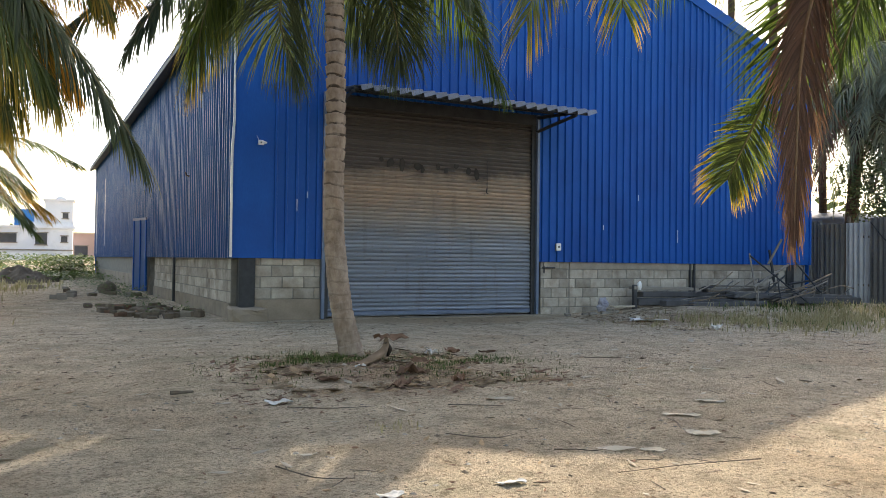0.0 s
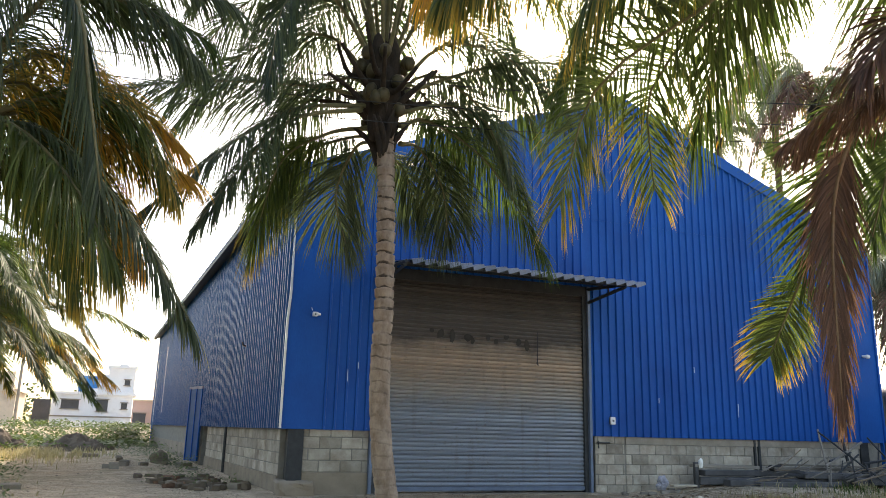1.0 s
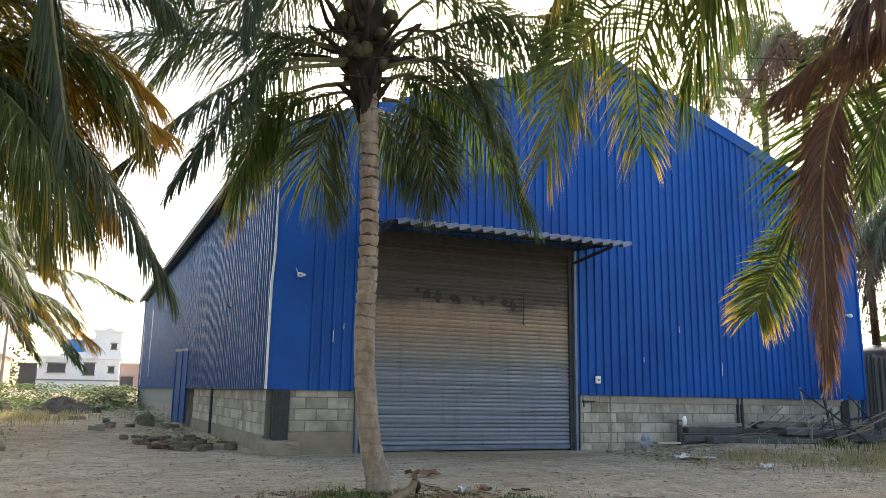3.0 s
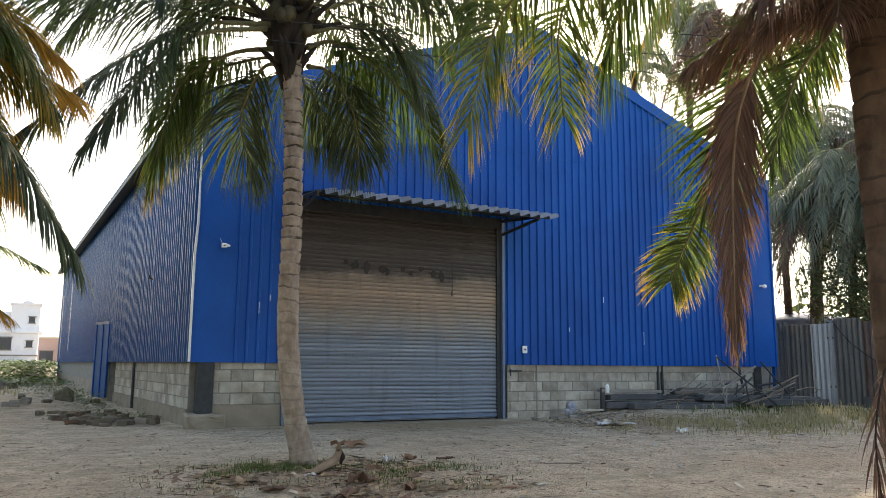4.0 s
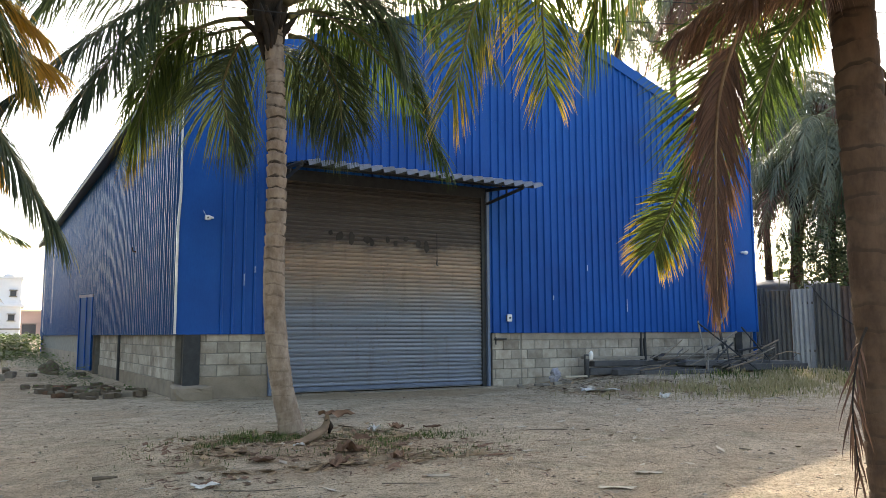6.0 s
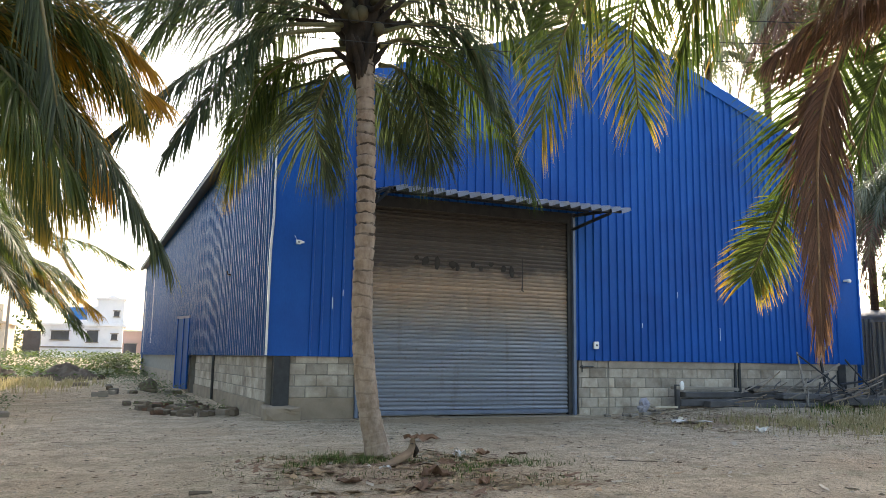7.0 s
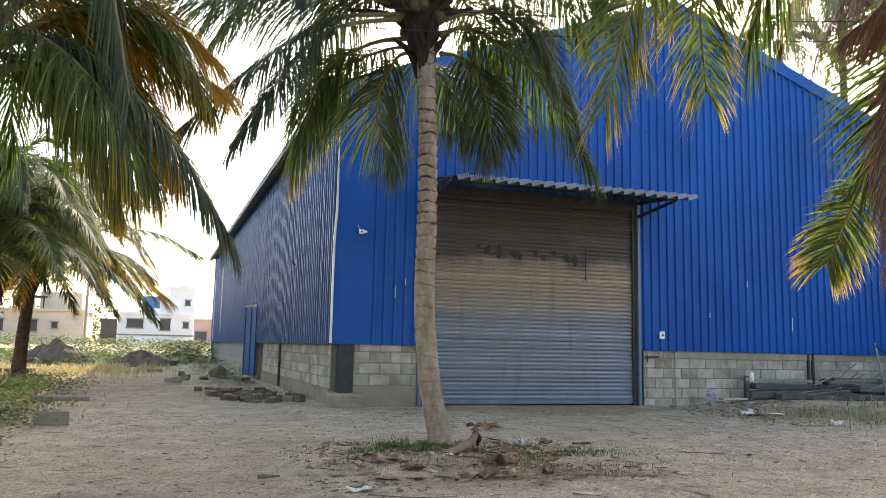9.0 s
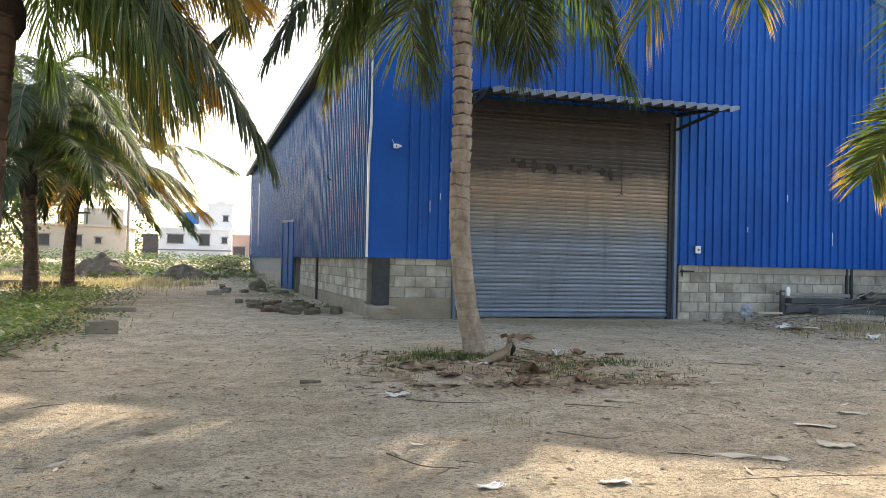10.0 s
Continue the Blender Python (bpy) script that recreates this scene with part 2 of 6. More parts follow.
ZINC_RUST = surface("rusty_corrugated_sheet", (0.07, 0.05, 0.045), (0.16, 0.11, 0.09), 2, 50, 0.7, 0.3, stain=(0.2, 0.1, 0.05))
WOOD = surface("grey_weathered_wood", (0.12, 0.105, 0.09), (0.26, 0.235, 0.2), 3, 50, 0.9, 0.5, stretch=(0.3, 1, 1), island=0.25)
DARKWOOD = surface("dark_old_timber", (0.05, 0.05, 0.052), (0.12, 0.12, 0.125), 3, 50, 0.9, 0.5, island=0.25)
PAPER = surface("crumpled_white_plastic", (0.48, 0.46, 0.43), (0.66, 0.64, 0.6), 9, 60, 0.55, 0.3)
DRYLEAF = surface("dry_leaf_litter", (0.16, 0.10, 0.05), (0.36, 0.26, 0.16), 7, 60, 0.9, 0.4, island=0.45)
PALELEAF = surface("bleached_dry_leaf", (0.4, 0.34, 0.26), (0.58, 0.52, 0.42), 7, 60, 0.9, 0.4, island=0.3)
HUSK = surface("coconut_husk_fibre", (0.11, 0.06, 0.038), (0.24, 0.14, 0.09), 9, 70, 0.95, 0.8, island=0.3)
TWIG = surface("dead_twig", (0.10, 0.075, 0.055), (0.22, 0.175, 0.13), 9, 70, 0.9, 0.4, island=0.4)
STONE = surface("small_stone", (0.2, 0.175, 0.14), (0.42, 0.38, 0.32), 8, 70, 0.92, 0.6, island=0.4)
SOIL = surface("heaped_soil", (0.085, 0.064, 0.045), (0.19, 0.15, 0.11), 1.4, 18, 0.95, 1.0, distance=0.05)
TRUNK = trunk_material("ringed_palm_bark", (0.19, 0.138, 0.102), (0.38, 0.30, 0.235), (0.42, 0.34, 0.27))
TRUNK_BROWN = trunk_material("brown_palm_bark", (0.06, 0.037, 0.026), (0.125, 0.081, 0.056), (0.15, 0.102, 0.072), 0.6)
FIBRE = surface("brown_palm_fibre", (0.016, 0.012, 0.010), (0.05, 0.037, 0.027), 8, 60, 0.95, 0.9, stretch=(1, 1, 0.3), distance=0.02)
NUT = surface("young_coconut_skin", (0.045, 0.036, 0.018), (0.10, 0.08, 0.04), 5, 50, 0.6, 0.2, island=0.25)
STALK = surface("green_brown_leaf_stalk", (0.09, 0.085, 0.04), (0.19, 0.165, 0.08), 6, 50, 0.6, 0.2)
STALK_DRY = surface("dry_leaf_stalk", (0.14, 0.09, 0.055), (0.25, 0.175, 0.11), 6, 50, 0.8, 0.3)
LEAF = leaf_material("palm_leaf_green", (0.035, 0.06, 0.018), (0.085, 0.125, 0.034), (0.32, 0.24, 0.05), 0.84)
LEAF_DARK = leaf_material("palm_leaf_dark_green", (0.036, 0.052, 0.028), (0.085, 0.112, 0.056), (0.24, 0.19, 0.07), 0.88, translucent=0.42)
LEAF_TIP = leaf_material("palm_leaf_yellowing", (0.045, 0.068, 0.02), (0.105, 0.14, 0.036), (0.46, 0.30, 0.05), 0.64, translucent=0.42)
LEAF_GOLD = leaf_material("palm_leaf_golden", (0.12, 0.11, 0.028), (0.27, 0.20, 0.04), (0.52, 0.28, 0.035), 0.5)
LEAF_DEAD = leaf_material("palm_leaf_dead", (0.08, 0.044, 0.032), (0.17, 0.095, 0.068), (0.22, 0.13, 0.092), 0.75, translucent=0.34)
# pale grey-green for far palms, with the haze mixed into the leaf colour
LEAF_FAR = leaf_material("palm_leaf_hazed", (0.10, 0.115, 0.085), (0.21, 0.23, 0.165), (0.16, 0.14, 0.08), 0.85, translucent=0.35)
GRASS = leaf_material("weed_green", (0.045, 0.075, 0.02), (0.10, 0.14, 0.038), (0.26, 0.23, 0.09), 0.8, translucent=0.4)
GRASS_DRY = leaf_material("straw_grass", (0.24, 0.20, 0.11), (0.42, 0.36, 0.22), (0.5, 0.43, 0.28), 0.7, translucent=0.35)
FOLIAGE = leaf_material("bush_leaf", (0.034, 0.05, 0.024), (0.085, 0.108, 0.05), (0.13, 0.13, 0.07), 0.9, translucent=0.35)
WHITEWALL = surface("white_house_paint", (0.66, 0.67, 0.69), (0.8, 0.8, 0.81), 0.4, 12, 0.85, 0.1, stain=(0.52, 0.52, 0.51), stain_scale=0.35)
CREAM = surface("cream_house_paint", (0.52, 0.43, 0.33), (0.66, 0.56, 0.44), 0.4, 12, 0.88, 0.1, stain=(0.4, 0.33, 0.26), stain_scale=0.4)
PINK = surface("pink_house_paint", (0.5, 0.34, 0.29), (0.6, 0.42, 0.36), 0.4, 12, 0.88, 0.1)
OCHRE = surface("ochre_house_paint", (0.55, 0.42, 0.22), (0.68, 0.53, 0.3), 0.4, 12, 0.88, 0.1)
HOLE = surface("dark_window_recess", (0.03, 0.03, 0.035), (0.06, 0.06, 0.07), 1, 20, 0.3, 0.05, spec=0.5)
TARP = surface("blue_tarpaulin", (0.02, 0.16, 0.42), (0.04, 0.24, 0.55), 1, 20, 0.5, 0.2)
WHITE = surface("white_plastic_housing", (0.7, 0.7, 0.68), (0.8, 0.8, 0.78), 5, 60, 0.45, 0.05)
BLACK = surface("black_rubber", (0.02, 0.02, 0.02), (0.04, 0.04, 0.04), 5, 60, 0.6, 0.1)
SOOT = surface("soot_smudge", (0.025, 0.022, 0.02), (0.06, 0.055, 0.05), 6, 50, 0.95, 0.2)

# ---- building helpers ----
def mesh_of(name, bm, material):
    me = bpy.data.meshes.new(name)
    if isinstance(bm, tuple):
        me.from_pydata(bm[0], [], bm[1])
    else:
        bm.normal_update()
        bm.to_mesh(me)
        bm.free()
    me.materials.append(material)
    return me


def thing(name, at, label, category, group="", kind=""):
    ob = new(name)
    ob.location = at
    ob.empty_display_size = 0.2
    return tagged(ob, label, category, group, kind)


def part(name, bm, material, parent, label=""):
    """One mesh, in world coordinates, under a thing (an Empty) or under a part."""
    ob = new(name, bm if isinstance(bm, bpy.types.Mesh) else mesh_of(name, bm, material))
    ob.parent = parent
    if parent.type == "EMPTY":
        ob.matrix_parent_inverse = Matrix.Translation(parent.location).inverted()
    if label:
        ob["label"] = label
    return ob


def single(name, bm, material, label, category, group="", kind=""):
    return tagged(new(name, mesh_of(name, bm, material)), label, category, group, kind)


def smooth(ob):
    for p in ob.data.polygons:
        p.use_smooth = True
    return ob


def add_box(bm, lo, hi, m=None, bevel=0.0):
    r = bmesh.ops.create_cube(bm, size=1)
    vs = r["verts"]
    s = Vector(hi) - Vector(lo)
    c = (Vector(hi) + Vector(lo)) / 2
    for v in vs:
        v.co = Vector((v.co.x * s.x, v.co.y * s.y, v.co.z * s.z)) + c
    if bevel:
        es = list({e for v in vs for e in v.link_edges})
        out = bmesh.ops.bevel(bm, geom=es, offset=bevel, segments=1, affect="EDGES")
        vs = list({v for f in out["faces"] for v in f.verts} | {v for v in vs if v.is_valid})
    if m:
        for v in vs:
            v.co = m @ v.co
    return vs


def box(lo, hi, m=None, bevel=0.0):
    bm = bmesh.new()
    add_box(bm, lo, hi, m, bevel)
    return bm


def tube(points, radii, sides=8, caps=True, squash=None):
    """A tapered tube along points, as (verts, faces)."""
    verts, faces = [], []
    pts = [Vector(p) for p in points]
    side = None
    for i, p in enumerate(pts):
        t = (pts[min(i + 1, len(pts) - 1)] - pts[max(i - 1, 0)]).normalized()
        ref = side if side is not None else (Vector((1, 0, 0)) if abs(t.x) < 0.9 else Vector((0, 1, 0)))
        b = t.cross(ref).normalized()
        a = b.cross(t).normalized()
        side = a
        r = radii[i] if isinstance(radii, (list, tuple)) else radii
        for k in range(sides):
            w = 2 * math.pi * k / sides
            verts.append(p + (a * math.cos(w) + b * math.sin(w)) * r)
    for i in range(len(pts) - 1):
        for k in range(sides):
            k2 = (k + 1) % sides
            faces.append((i * sides + k, i * sides + k2, (i + 1) * sides + k2, (i + 1) * sides + k))
    if caps:
        faces.append(tuple(reversed(range(sides))))
        faces.append(tuple(range((len(pts) - 1) * sides, len(pts) * sides)))
    return verts, faces


def joined(pieces):
    verts, faces = [], []
    for v, f in pieces:
        k = len(verts)
        verts += list(v)
        faces += [tuple(i + k for i in g) for g in f]
    return verts, faces


def curve_points(ctrl, n):
    """Catmull-Rom through the control points."""
    p = [Vector(c) for c in ctrl]
    p = [p[0] * 2 - p[1]] + p + [p[-1] * 2 - p[-2]]
    out = []
    segs = len(p) - 3
    for i in range(n):
        u = i / (n - 1) * segs
        k = min(int(u), segs - 1)
        t = u - k
        a, b, c, d = p[k:k + 4]
        out.append(0.5 * ((2 * b) + (c - a) * t + (2 * a - 5 * b + 4 * c - d) * t * t + (3 * b - a - 3 * c + d) * t ** 3))
    return out


def blob(at, size, seed, rough=0.25, level=2, flat=0.0):
    """An uneven lump."""
    bm = bmesh.new()
    bmesh.ops.create_icosphere(bm, subdivisions=level, radius=1)
    for v in bm.verts:
        k = 1 + rough * noise.noise(v.co * 1.7 + Vector((seed * 3.1, seed * 1.7, seed)))
        v.co = Vector((v.co.x * size[0] * k, v.co.y * size[1] * k, max(v.co.z, -flat if flat else -9) * size[2] * k)) + Vector(at)
    return bm


def smoothstep(a, b, x):
    t = min(max((x - a) / (b - a), 0.0), 1.0)
    return t * t * (3 - 2 * t)


def ground_z(x, y):
    z = 0.035 * noise.noise(Vector((x * 0.35, y * 0.35, 0.3))) + 0.016 * noise.noise(Vector((x * 1.3, y * 1.3, 2.0))) + 0.008 * noise.noise(Vector((x * 4, y * 4, 5.0)))
    z += 0.17 * smoothstep(9.6, 12.5, x) * smoothstep(11.5, 14.0, y) * (1 - smoothstep(24, 28, y))
    z += 0.75 * smoothstep(38, 85, y)
    z += 0.16 * smoothstep(17, 23, y) * (1 - smoothstep(0.0, 2.4, x)) * smoothstep(-2.0, 1.0, x) * (1 - smoothstep(38, 44, y))
    return z


# ---- ground ----
def axis(lo, hi, step, far_lo, far_hi):
    a = list(np.arange(lo, hi + step / 2, step))
    s, v = step, hi
    while v < far_hi:
        s *= 1.22
        v += s
        a.append(v)
    s, v = step, lo
    while v > far_lo:
        s *= 1.22
        v -= s
        a.insert(0, v)
    return a


gx, gy = axis(-8, 16, 0.11, -900, 900), axis(1, 19, 0.11, -700, 1500)
gv = [(x, y, ground_z(x, y)) for y in gy for x in gx]
W = len(gx)
gf = [(j * W + i, j * W + i + 1, (j + 1) * W + i + 1, (j + 1) * W + i) for j in range(len(gy) - 1) for i in range(W - 1)]
smooth(single("ground", (gv, gf), GROUND, "dry sandy yard of trodden dirt with grit", "ground", kind="structure"))

# ---- warehouse ----
X0, X1, Y0, Y1, SHEAR = 2.62, 17.70, 15.0, 47.0, 0.053
EAVE, APEX, CLAD = 6.08, 8.98, 1.15
XM = (X0 + X1) / 2


def sheared(v):
    return Vector((v[0] - SHEAR * (v[1] - Y0), v[1], v[2]))


def gable(x):
    return APEX - (APEX - EAVE) * abs(x - XM) / (X1 - XM)


shed = thing("warehouse", (XM, 30, 0), "large warehouse clad in ribbed royal-blue metal sheets over a concrete-block base", "warehouse")


def rib_profile(a0, a1, pitch=0.2, wide=0.062, high=0.042, uneven=0.0):
    """(along, out) points of a ribbed sheet between a0 and a1; uneven: how far a rib may stand off its place."""
    pts, a, r = [(a0, 0.0)], a0 + pitch / 2, random.Random(round(a0 * 100))
    mid = a
    while mid < a1 - wide / 2:
        a = mid + r.uniform(-uneven, uneven)
        pts += [(a - wide / 2, 0.0), (a - wide * 0.3, high), (a + wide * 0.3, high), (a + wide / 2, 0.0)]
        mid += pitch
    pts.append((a1, 0.0))
    return pts


def sheet(profile, to_world, bottom, top):
    """A ribbed sheet with thickness; bottom and top are functions of the place along it."""
    verts, faces = [], []
    n = len(profile)
    for off in (0.0, -0.004):
        for a, o in profile:
            verts.append(to_world(a, o + off, bottom(a)))
        for a, o in profile:
            verts.append(to_world(a, o + off, top(a)))
    for i in range(n - 1):
        faces.append((i, i + 1, n + i + 1, n + i))
        faces.append((2 * n + i + 1, 2 * n + i, 3 * n + i, 3 * n + i + 1))
        faces.append((i + 1, i, 2 * n + i, 2 * n + i + 1))
        faces.append((n + i, n + i + 1, 3 * n + i + 1, 3 * n + i))
    return verts, faces


def front(a, o, z):
    return Vector((a, Y0 - 0.02 - o, z))


def left_side(a, o, z):
    return sheared((X0 - o, a, z))


OPEN_L, OPEN_R, OPEN_T = 4.30, 9.18, 4.36
rng = random.Random(4)
edges = [X0, 3.30, OPEN_L, 5.3, 6.3, 7.3, 8.3, OPEN_R, 10.2, 11.2, 12.2, 13.2, 14.2, 15.2, 16.2, 17.0, X1]
LAP = 6.0
for i, (a, b) in enumerate(zip(edges, edges[1:])):
    low = OPEN_T if OPEN_L <= a < OPEN_R else CLAD
    plain = i in (0, len(edges) - 2)
    prof = [(a, 0.0), (b, 0.0)] if plain else rib_profile(a, b - 0.002)
    d = rng.uniform(0, 0.006)
    part("cladding_sheet", sheet(prof, lambda q, o, z, d=d: front(q, o - d, z), lambda q: low, lambda q: min(LAP, gable(q) - 0.02)), BLUE, shed)
    if max(gable(a), gable(b)) > LAP + 0.3:
        prof = rib_profile(a, b - 0.002) if not plain else prof
        part("cladding_sheet", sheet(prof, lambda q, o, z, d=d: front(q, o + 0.008 - d, z), lambda q: LAP - 0.08, lambda q: max(gable(q) - 0.02, LAP - 0.07)), BLUE, shed)
y = Y0
while y < Y1 - 0.01:
    b = min(y + 1.0, Y1)
    d = rng.uniform(0, 0.008)
    part("cladding_sheet", sheet(rib_profile(y, b - 0.002, 0.2, 0.085, 0.055, 0.04), lambda q, o, z, d=d: left_side(q, o - d, z), lambda q: CLAD, lambda q: EAVE - 0.02), BLUE_SIDE, shed)
    y = b
for nm, lo, hi in (("side_wall", (X1 - 0.03, Y0, 0), (X1, Y1, EAVE)), ("back_wall", (X0, Y1 - 0.03, 0), (X1, Y1, EAVE))):
    bm = box(lo, hi)
    for v in bm.verts:
        v.co = sheared(v.co)
    part(nm, bm, BLUE, shed)
bm = bmesh.new()
vs = [bm.verts.new(sheared((x, Y1 - 0.01, z))) for x, z in ((X0, EAVE), (X1, EAVE), (XM, APEX))]
bm.faces.new(vs)
part("back_gable", bm, BLUE, shed)

# roof: two ribbed slopes, edge flashing, ridge cap, eave gutter
for sgn in (-1, 1):
    xe = XM + sgn * (X1 - XM + (0.36 if sgn < 0 else 0.04))
    ze = gable(xe) + 0.05

    def slope(a, o, z, xe=xe, ze=ze):
        return sheared((XM + (xe - XM) * z, a, APEX + 0.06 + (ze - APEX - 0.05) * z + o))
    part("roof", sheet(rib_profile(Y0 - 0.07, Y1 + 0.1, 0.33, 0.08, 0.035), slope, lambda q: 0.0, lambda q: 1.0), BLUE, shed)
    bm = bmesh.new()
    n = Vector((-(ze - APEX) / (xe - XM), 0, 1)).normalized()
    ax = Vector((xe - XM, 0, ze - APEX))
    p0 = Vector((XM, Y0 - 0.085, APEX + 0.10))
    quad = [p0, p0 + ax, p0 + ax - Vector((0, 0, 0.30)), p0 - Vector((0, 0, 0.30))]
    vs = [bm.verts.new(q) for q in quad] + [bm.verts.new(q + Vector((0, 0.018, 0))) for q in quad]
    for f in ((0, 1, 2, 3), (7, 6, 5, 4), (0, 4, 5, 1), (1, 5, 6, 2), (2, 6, 7, 3), (3, 7, 4, 0)):
        bm.faces.new([vs[i] for i in f])
    part("verge_flashing", bm, BLUE, shed)
    bm = box((min(xe, xe - sgn * 0.14), Y0 - 0.05, ze - 0.14), (max(xe, xe - sgn * 0.14), Y1, ze - 0.02))
    for v in bm.verts:
        v.co = sheared(v.co)
    part("eave_gutter", bm, STEEL, shed, "dark steel eave gutter")
bm = box((XM - 0.25, Y0 - 0.09, APEX + 0.10), (XM + 0.25, Y1 + 0.1, APEX + 0.13))
for v in bm.verts:
    v.co = sheared(v.co)
    v.co.z -= 0.18 * abs(v.co.x + SHEAR * (v.co.y - Y0) - XM) / 0.25 * 0.5
part("ridge_cap", bm, BLUE, shed)
# soffit purlins along the side eave
bm = box((X0 - 0.3, Y0 - 0.04, EAVE - 0.13), (X0 - 0.01, Y1, EAVE - 0.09))
for v in bm.verts:
    v.co = sheared(v.co)
part("eave_soffit", bm, STEEL, shed, "dark underside of the eave")
# warped bright corner flashing
pts = [(X0 - 0.012, 1.16, 0.030), (X0 - 0.014, 2.4, 0.030), (X0 - 0.012, 3.1, 0.034), (X0 + 0.02, 3.7, 0.034), (X0 + 0.01, 4.6, 0.022), (X0 + 0.005, 5.95, 0.02)]
bm = bmesh.new()
rows = []
for x, z, w in pts:
    rows.append([bm.verts.new((x - w, Y0 - 0.012, z)), bm.verts.new((x - w, Y0 - 0.065, z)), bm.verts.new((x + w * 0.2, Y0 - 0.068, z)), bm.verts.new((x + w * 0.2, Y0 - 0.05, z))])
for r, s in zip(rows, rows[1:]):
    for i in range(3):
        bm.faces.new((r[i], r[i + 1], s[i + 1], s[i]))
part("corner_flashing", bm, FLASHING, shed, "bent bright metal corner strip")
bm = box((X1 - 0.02, Y0 - 0.06, CLAD), (X1 + 0.03, Y0 + 0.1, EAVE))
part("corner_flashing", bm, BLUE, shed)
# skylight strips on the side wall
for yy, z0, z1, w in ((40.5, 1.7, 4.9, 0.55), (45.5, 1.3, 4.6, 0.5)):
    bm = box((X0 - 0.045, yy, z0), (X0 - 0.036, yy + w, z1))
    for v in bm.verts:
        v.co = sheared(v.co)
    part("wall_strip", bm, FLASHING, shed, "pale vertical strip on the side cladding")

# block base
BL, BH, GAP = 0.41, 0.21, 0.014
def block_mesh(w, h):
    bm = bmesh.new()
    add_box(bm, (GAP / 2, 0, GAP / 2), (w - GAP / 2, 0.12, h - GAP / 2), None, 0.009)
    for v in bm.verts:
        v.co += Vector((noise.noise(v.co * 17 + Vector((w * 9, 0, 0))), 0, noise.noise(v.co * 15 + Vector((0, w * 7, 3))))) * 0.006
    return mesh_of("block", bm, BLOCK)


block_full, block_low = {}, {}
def lay(wall, along0, along1, z0, courses, to_m, r, shift=0.0):
    for c in range(courses):
        a = along0 - (BL / 2 if c % 2 else 0) - shift
        while a < along1 - 0.03:
            s, e = max(a, along0), min(a + BL, along1)
            w = round(e - s, 2)
            if w > 0.05:
                if w not in block_full:
                    block_full[w] = block_mesh(w, BH)
                ob = new("block", block_full[w])
                ob.parent = wall
                ob.matrix_basis = to_m(s, z0 + c * BH, r.uniform(-0.006, 0.004))
            a += BL


r5 = random.Random(5)
def on_front(a, z, d):
    return Matrix.Translation((a, Y0 + 0.03 + d, z))


tilt = math.atan(SHEAR)
def on_side(a, z, d):
    p = sheared((X0 + 0.06 + d, a, z))
    return Matrix.Translation(p) @ Matrix.Rotation(tilt + math.pi / 2, 4, "Z") @ Matrix.Diagonal((1, -1, 1, 1))


wall_l = part("base_wall", box((3.05, Y0 + 0.042, -0.3), (OPEN_L, Y0 + 0.24, 1.32)), MORTAR, shed, "concrete-block base wall")
wall_r = part("base_wall", box((OPEN_R + 0.1, Y0 + 0.042, -0.3), (X1 - 0.1, Y0 + 0.24, 1.32)), MORTAR, shed, "concrete-block base wall")
part("cement_footing", box((3.05, Y0 + 0.005, -0.3), (OPEN_L, Y0 + 0.041, 0.385), None, 0.01), PLASTER, wall_l, "rendered cement footing")
part("lintel_band", box((10.05, Y0 + 0.018, 1.0), (X1 - 0.6, Y0 + 0.041, 1.3)), CONCRETE, wall_r, "pale concrete band")


def side_box(y0, y1, lo, hi, z0, z1):
    bm = box((X0 + lo, y0, z0), (X0 + hi, y1, z1))
    for v in bm.verts:
        v.co = sheared(v.co)
    return bm


wall_s = part("base_wall", side_box(Y0 + 0.3, 25.0, 0.068, 0.26, -0.3, 1.32), MORTAR, shed, "concrete-block side base wall")
wall_t = part("base_wall", side_box(26.0, Y1, 0.068, 0.26, -0.3, 1.32), MORTAR, shed, "concrete-block side base wall")
part("cement_footing", side_box(Y0 + 0.3, 25.0, 0.035, 0.067, -0.3, 0.30), PLASTER, wall_s, "rendered cement footing")
part("cement_footing", side_box(26.0, Y1, 0.035, 0.067, -0.3, 0.55), PLASTER, wall_t, "rendered cement footing")
part("door_void", side_box(25.0, 26.0, 0.3, 0.33, -0.1, 2.4), HOLE, shed, "dark side doorway")
# steel columns and footing
col = part("steel_column", box((2.76, Y0 + 0.0, 0.24), (3.05, Y0 + 0.22, 1.4)), STEEL, shed, "dark steel column on a footing")
part("steel_column", box((13.55, Y0 + 0.0, -0.1), (13.60, Y0 + 0.1, 1.3)), STEEL, shed)
part("steel_column", box((13.67, Y0 + 0.0, -0.1), (13.73, Y0 + 0.1, 1.3)), STEEL, shed)
part("steel_column", box((16.88, Y0 + 0.0, -0.1), (17.14, Y0 + 0.1, 1.3)), STEEL, shed)
bm = box((2.58, 14.66, -0.1), (3.22, 15.3, 0.25), None, 0.03)
bmesh.ops.subdivide_edges(bm, edges=bm.edges, cuts=3, use_grid_fill=True)
for v in bm.verts:
    v.co += Vector((1, 1, 0.7)) * 0.07 * noise.noise(v.co * 4)
part("column_footing", bm, PLASTER, shed, "chipped concrete column footing")
part("rain_pipe", tube([left_side(21.0, 0.03, 0.05), left_side(21.0, 0.03, CLAD)], 0.035, 8), STEEL, shed, "thin dark downpipe")
